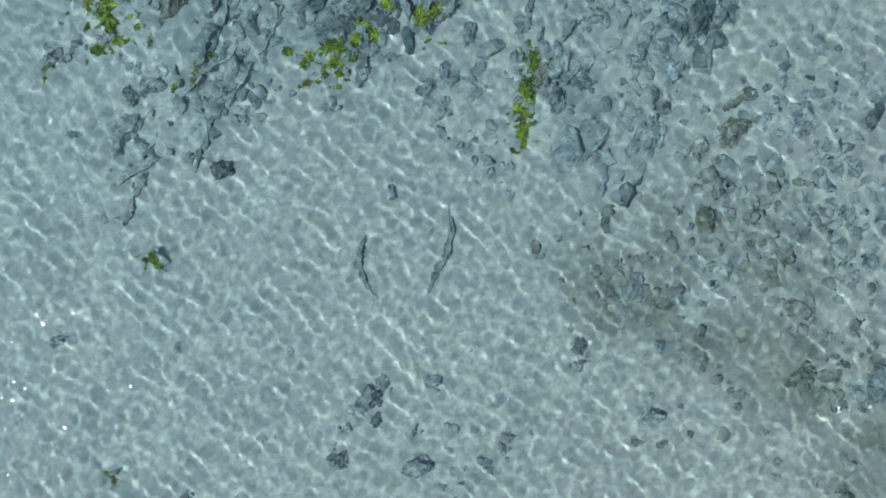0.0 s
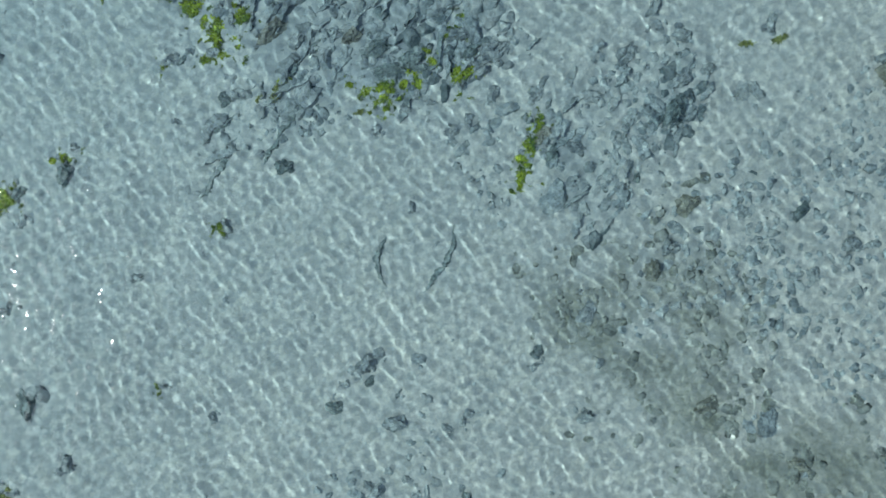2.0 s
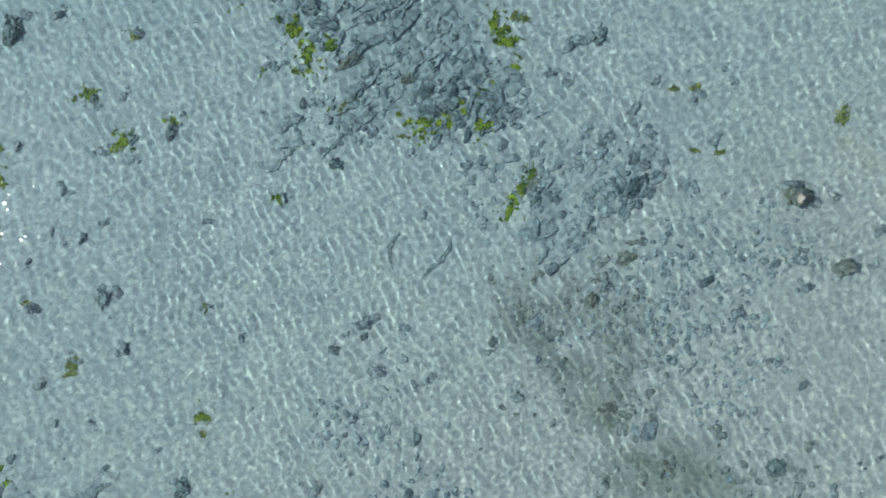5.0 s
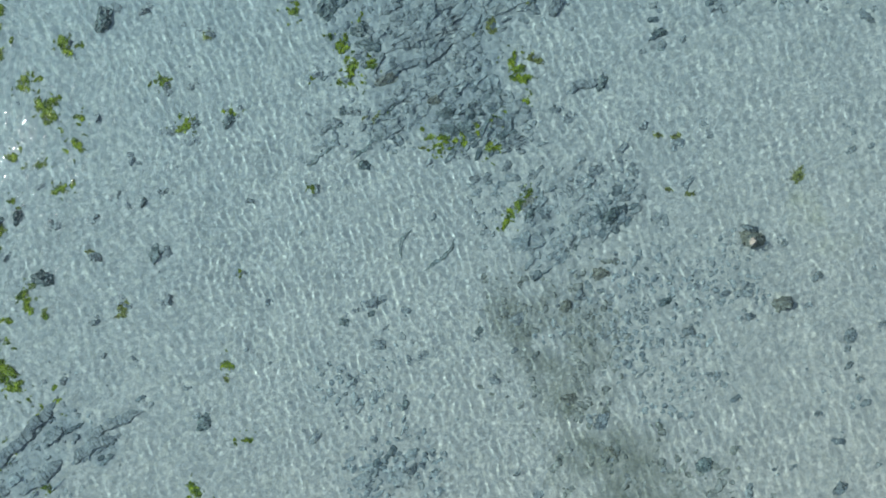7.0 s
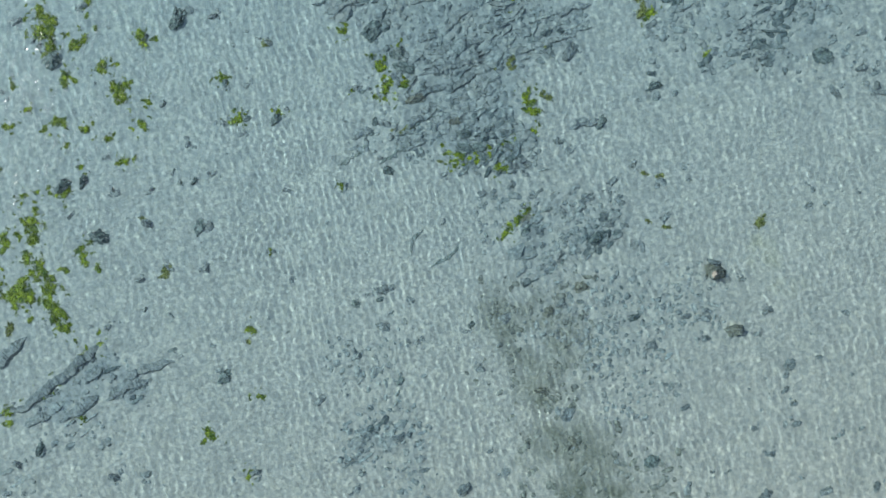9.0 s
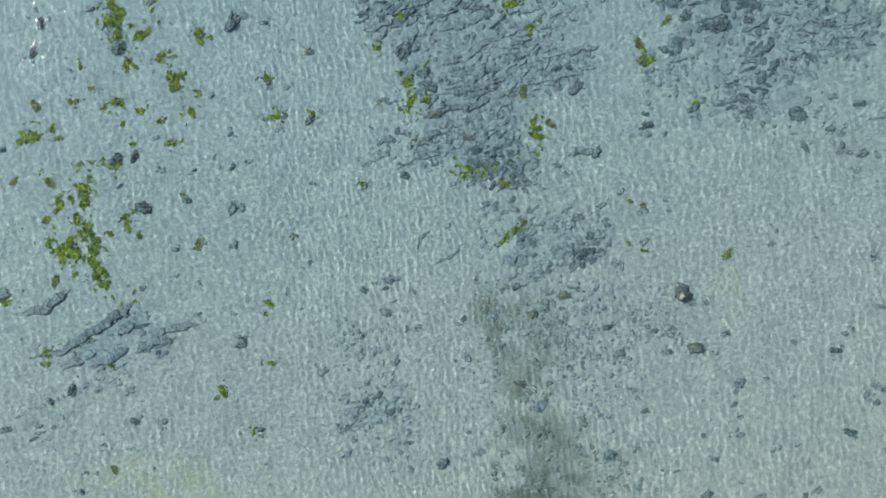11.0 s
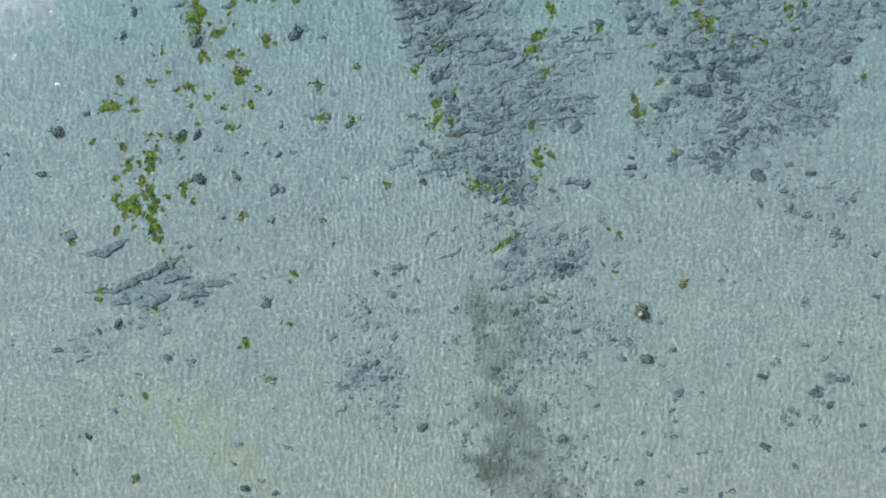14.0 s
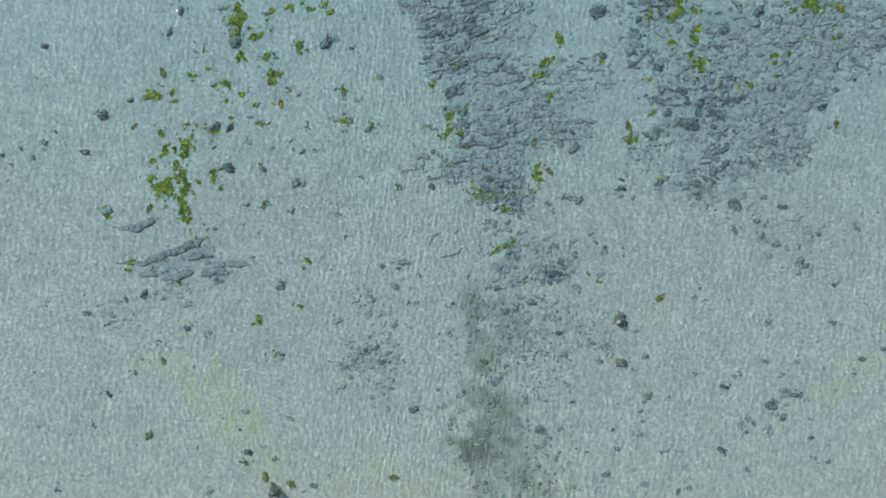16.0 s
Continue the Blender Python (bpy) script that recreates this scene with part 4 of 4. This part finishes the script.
tufts("pale", [
    (0.94, 11.05, 0.11), (4.32, 13.43, 0.19), (0.43, 8.61, 0.19), (-5.93, 1.99, 0.15), (0.29, 7.70, 0.21), (0.57, 7.45, 0.21),
    (-10.23, -3.62, 0.21), (-0.72, 5.61, 0.10), (-1.16, 4.86, 0.15), (-1.37, 4.58, 0.10), (-1.05, 4.77, 0.10), (-9.25, -3.85, 0.15),
    (-0.19, 4.70, 0.12), (0.00, 4.71, 0.15), (-2.45, 2.06, 0.07), (-2.27, 2.13, 0.12), (-9.41, -5.46, 0.15), (-1.16, 2.12, 0.08),
    (-5.90, -2.83, 0.12), (2.73, 4.57, 0.12), (3.08, 4.72, 0.12), (-4.84, -3.45, 0.15), (-4.77, -3.52, 0.15), (-4.75, -3.64, 0.12),
    (-6.94, -6.64, 0.19), (3.44, 3.74, 0.10), (3.87, 3.88, 0.12), (5.56, 5.15, 0.22), (-2.37, -3.76, 0.10), (-2.64, -9.32, 0.17),
])
tufts("pale", [
    (-0.99, -11.16, 0.21), (5.05, -5.61, 0.21), (1.70, -9.21, 0.17), (2.47, -8.97, 0.21), (3.18, -8.44, 0.21),
])
tufts("plain", [
    (1.30, 15.72, 0.28), (0.55, 14.85, 0.34), (0.78, 15.04, 0.26), (0.48, 14.43, 0.17), (-2.10, 11.39, 0.28), (0.42, 13.89, 0.19),
    (-1.54, 11.68, 0.19), (-1.76, 11.37, 0.26), (2.00, 15.10, 0.19), (1.38, 14.25, 0.15), (-1.70, 10.98, 0.24), (-2.22, 10.43, 0.19),
    (-0.91, 11.34, 0.26), (1.50, 13.46, 0.15), (-0.62, 11.17, 0.21), (1.30, 13.02, 0.19), (-1.03, 10.49, 0.28), (-0.29, 10.77, 0.24),
    (1.81, 12.77, 0.15), (-3.40, 7.56, 0.23), (-8.86, 1.98, 0.17), (0.02, 10.78, 0.26), (-9.06, 1.55, 0.17), (0.21, 10.76, 0.17),
    (-8.59, 1.89, 0.19), (-9.50, 0.95, 0.17), (-2.00, 8.35, 0.15), (-10.55, -0.28, 0.20), (1.55, 11.78, 0.19), (-9.75, 0.45, 0.17),
])
tufts("plain", [
    (-10.44, -0.42, 0.17), (-3.05, 6.72, 0.23), (-10.12, -0.37, 0.17), (-0.58, 9.11, 0.15), (-10.10, -0.49, 0.23), (-10.10, -0.73, 0.30),
    (-2.85, 6.34, 0.21), (-2.93, 6.16, 0.15), (-9.43, -0.40, 0.25), (-9.87, -0.86, 0.25), (-4.77, 4.22, 0.13), (-8.24, 0.49, 0.22),
    (-8.58, -0.33, 0.07), (-2.01, 6.12, 0.21), (-8.67, -0.54, 0.17), (-10.06, -2.09, 0.11), (-8.61, -0.64, 0.13), (-4.71, 3.24, 0.15),
    (-9.13, -1.31, 0.22), (-8.03, -0.61, 0.17), (-8.12, -0.81, 0.27), (-6.31, 0.84, 0.13), (-9.43, -2.28, 0.12), (-3.45, 3.68, 0.12),
    (-6.26, 0.80, 0.10), (-6.27, 0.73, 0.13), (-7.84, -0.89, 0.15), (-3.59, 3.18, 0.18), (-9.62, -2.88, 0.15), (-7.38, -0.65, 0.12),
])
tufts("plain", [
    (0.77, 7.49, 0.20), (-8.71, -2.17, 0.22), (-3.49, 2.99, 0.15), (-3.30, 2.91, 0.10), (-8.12, -1.93, 0.17), (-7.23, -1.10, 0.19),
    (-3.73, 2.28, 0.08), (-2.83, 3.09, 0.15), (-2.88, 3.03, 0.13), (-3.10, 2.76, 0.22), (-5.41, 0.42, 0.08), (-8.28, -2.48, 0.12),
    (-7.61, -1.81, 0.12), (-9.53, -3.76, 0.15), (-4.77, 0.93, 0.12), (-3.21, 2.46, 0.10), (-5.41, 0.25, 0.15), (-5.50, 0.16, 0.15),
    (-3.02, 2.55, 0.10), (-9.78, -4.26, 0.26), (-9.90, -4.47, 0.17), (2.35, 7.56, 0.15), (-7.72, -2.70, 0.12), (-0.50, 4.50, 0.15),
    (-7.05, -2.10, 0.17), (-0.29, 4.41, 0.20), (-2.22, 2.34, 0.07), (-8.20, -3.73, 0.11), (-0.21, 4.26, 0.13), (-8.41, -3.98, 0.12),
])
tufts("plain", [
    (-7.75, -3.40, 0.22), (-0.08, 4.26, 0.17), (-8.03, -4.10, 0.12), (-8.72, -4.84, 0.17), (-1.35, 2.43, 0.07), (0.16, 3.88, 0.12),
    (-0.08, 3.48, 0.13), (-0.19, 3.37, 0.15), (-1.14, 2.34, 0.11), (-0.46, 3.01, 0.07), (-7.88, -4.45, 0.30), (-0.15, 3.27, 0.07),
    (-0.95, 2.44, 0.15), (-0.39, 2.90, 0.10), (-0.82, 2.43, 0.07), (-0.68, 2.55, 0.10), (-8.23, -5.02, 0.19), (-0.57, 2.63, 0.15),
    (-0.93, 2.27, 0.12), (-2.65, 0.36, 0.10), (-7.69, -4.69, 0.21), (-8.07, -5.21, 0.15), (-0.05, 2.76, 0.18), (0.09, 2.84, 0.12),
    (-7.64, -5.04, 0.20), (-8.14, -5.62, 0.17), (-6.66, -4.16, 0.17), (-6.44, -4.38, 0.20), (-7.08, -5.11, 0.27), (-7.21, -5.29, 0.15),
])
tufts("plain", [
    (-7.69, -6.01, 0.17), (-7.27, -5.83, 0.20), (-6.77, -5.35, 0.27), (-7.06, -5.70, 0.25), (-3.12, -1.78, 0.07), (-7.32, -6.01, 0.34),
    (1.07, 2.32, 0.12), (-7.02, -5.82, 0.24), (-6.66, -5.58, 0.17), (1.05, 2.09, 0.15), (1.05, 1.95, 0.15), (1.02, 1.80, 0.10),
    (0.98, 1.64, 0.13), (-6.36, -5.75, 0.27), (-6.26, -5.66, 0.21), (0.97, 1.54, 0.09), (-6.25, -5.90, 0.19), (-6.05, -5.92, 0.17),
    (-5.90, -5.93, 0.17), (-7.62, -7.87, 0.21), (-5.08, -5.75, 0.15), (-5.22, -6.19, 0.15), (-2.50, -3.48, 0.12), (-2.46, -3.51, 0.11),
    (-5.50, -7.28, 0.20), (-5.84, -8.13, 0.21), (-4.49, -7.34, 0.13), (-1.43, -4.63, 0.12), (-1.77, -5.99, 0.22), (-0.60, -6.14, 0.15),
])

# ---- loose small stuff ----
def scatter(name, label, count, meshes, mat, chance, low, high, seed):
    r = np.random.default_rng(seed)
    u, v = r.uniform(-16.2, 16.2, count), r.uniform(-10.2, 10.2, count)
    x = MIDDLE[0] + u * math.cos(TURN) - v * math.sin(TURN)
    y = MIDDLE[1] + u * math.sin(TURN) + v * math.cos(TURN)
    keep = chance(x, y) > r.uniform(0, 1, count)
    x, y = x[keep], y[keep]
    z = height_of(x, y)
    pieces = []
    for a, b, c in zip(x, y, z):
        d = low + (high - low) * float(r.uniform(0, 1)) ** 2.2
        pieces.append((meshes[int(r.integers(len(meshes)))], pose(a, b, c - 0.1 * d, float(r.uniform(-15, 15)), float(r.uniform(-15, 15)), float(r.uniform(0, 360)))
                       @ Matrix.Diagonal((d * float(r.uniform(0.8, 1.5)), d, d * 0.7, 1))))
    tagged(link(name, joined(name, pieces, mat)), label, "pebbles", kind="stuff")


scatter("pebbles", "small grey pebbles strewn over the sand", 9000, CRUMBS, ROCK["plain"],
        lambda x, y: 0.02 + 0.5 * np.clip(lattice(x, y, 2.6, 51) * 1.6 - 0.75, 0, 1) + 0.25 * np.clip(cover_of(x, y)[0] * 2, 0, 1), 0.03, 0.13, 61)
scatter("crusted_pebbles", "small stones crusted with brown-green algae", 60000, TURFED, ROCK["turf"],
        lambda x, y: 1.0 * np.clip(cover_of(x, y)[1] * 2.0 - 0.3, 0, 1) * lattice(x, y, 0.5, 53), 0.06, 0.20, 63)

tagged(link("stone_chips", joined("stone_chips", CHIPS, ROCK["plain"])), "small grey chips broken off the loose stones", "pebbles", kind="stuff")
tagged(link("seaweed_sprigs", joined("seaweed_sprigs", SPRIGS, WEED["plain"])), "tiny green seaweed sprigs between the larger tufts", "seaweed", kind="stuff")
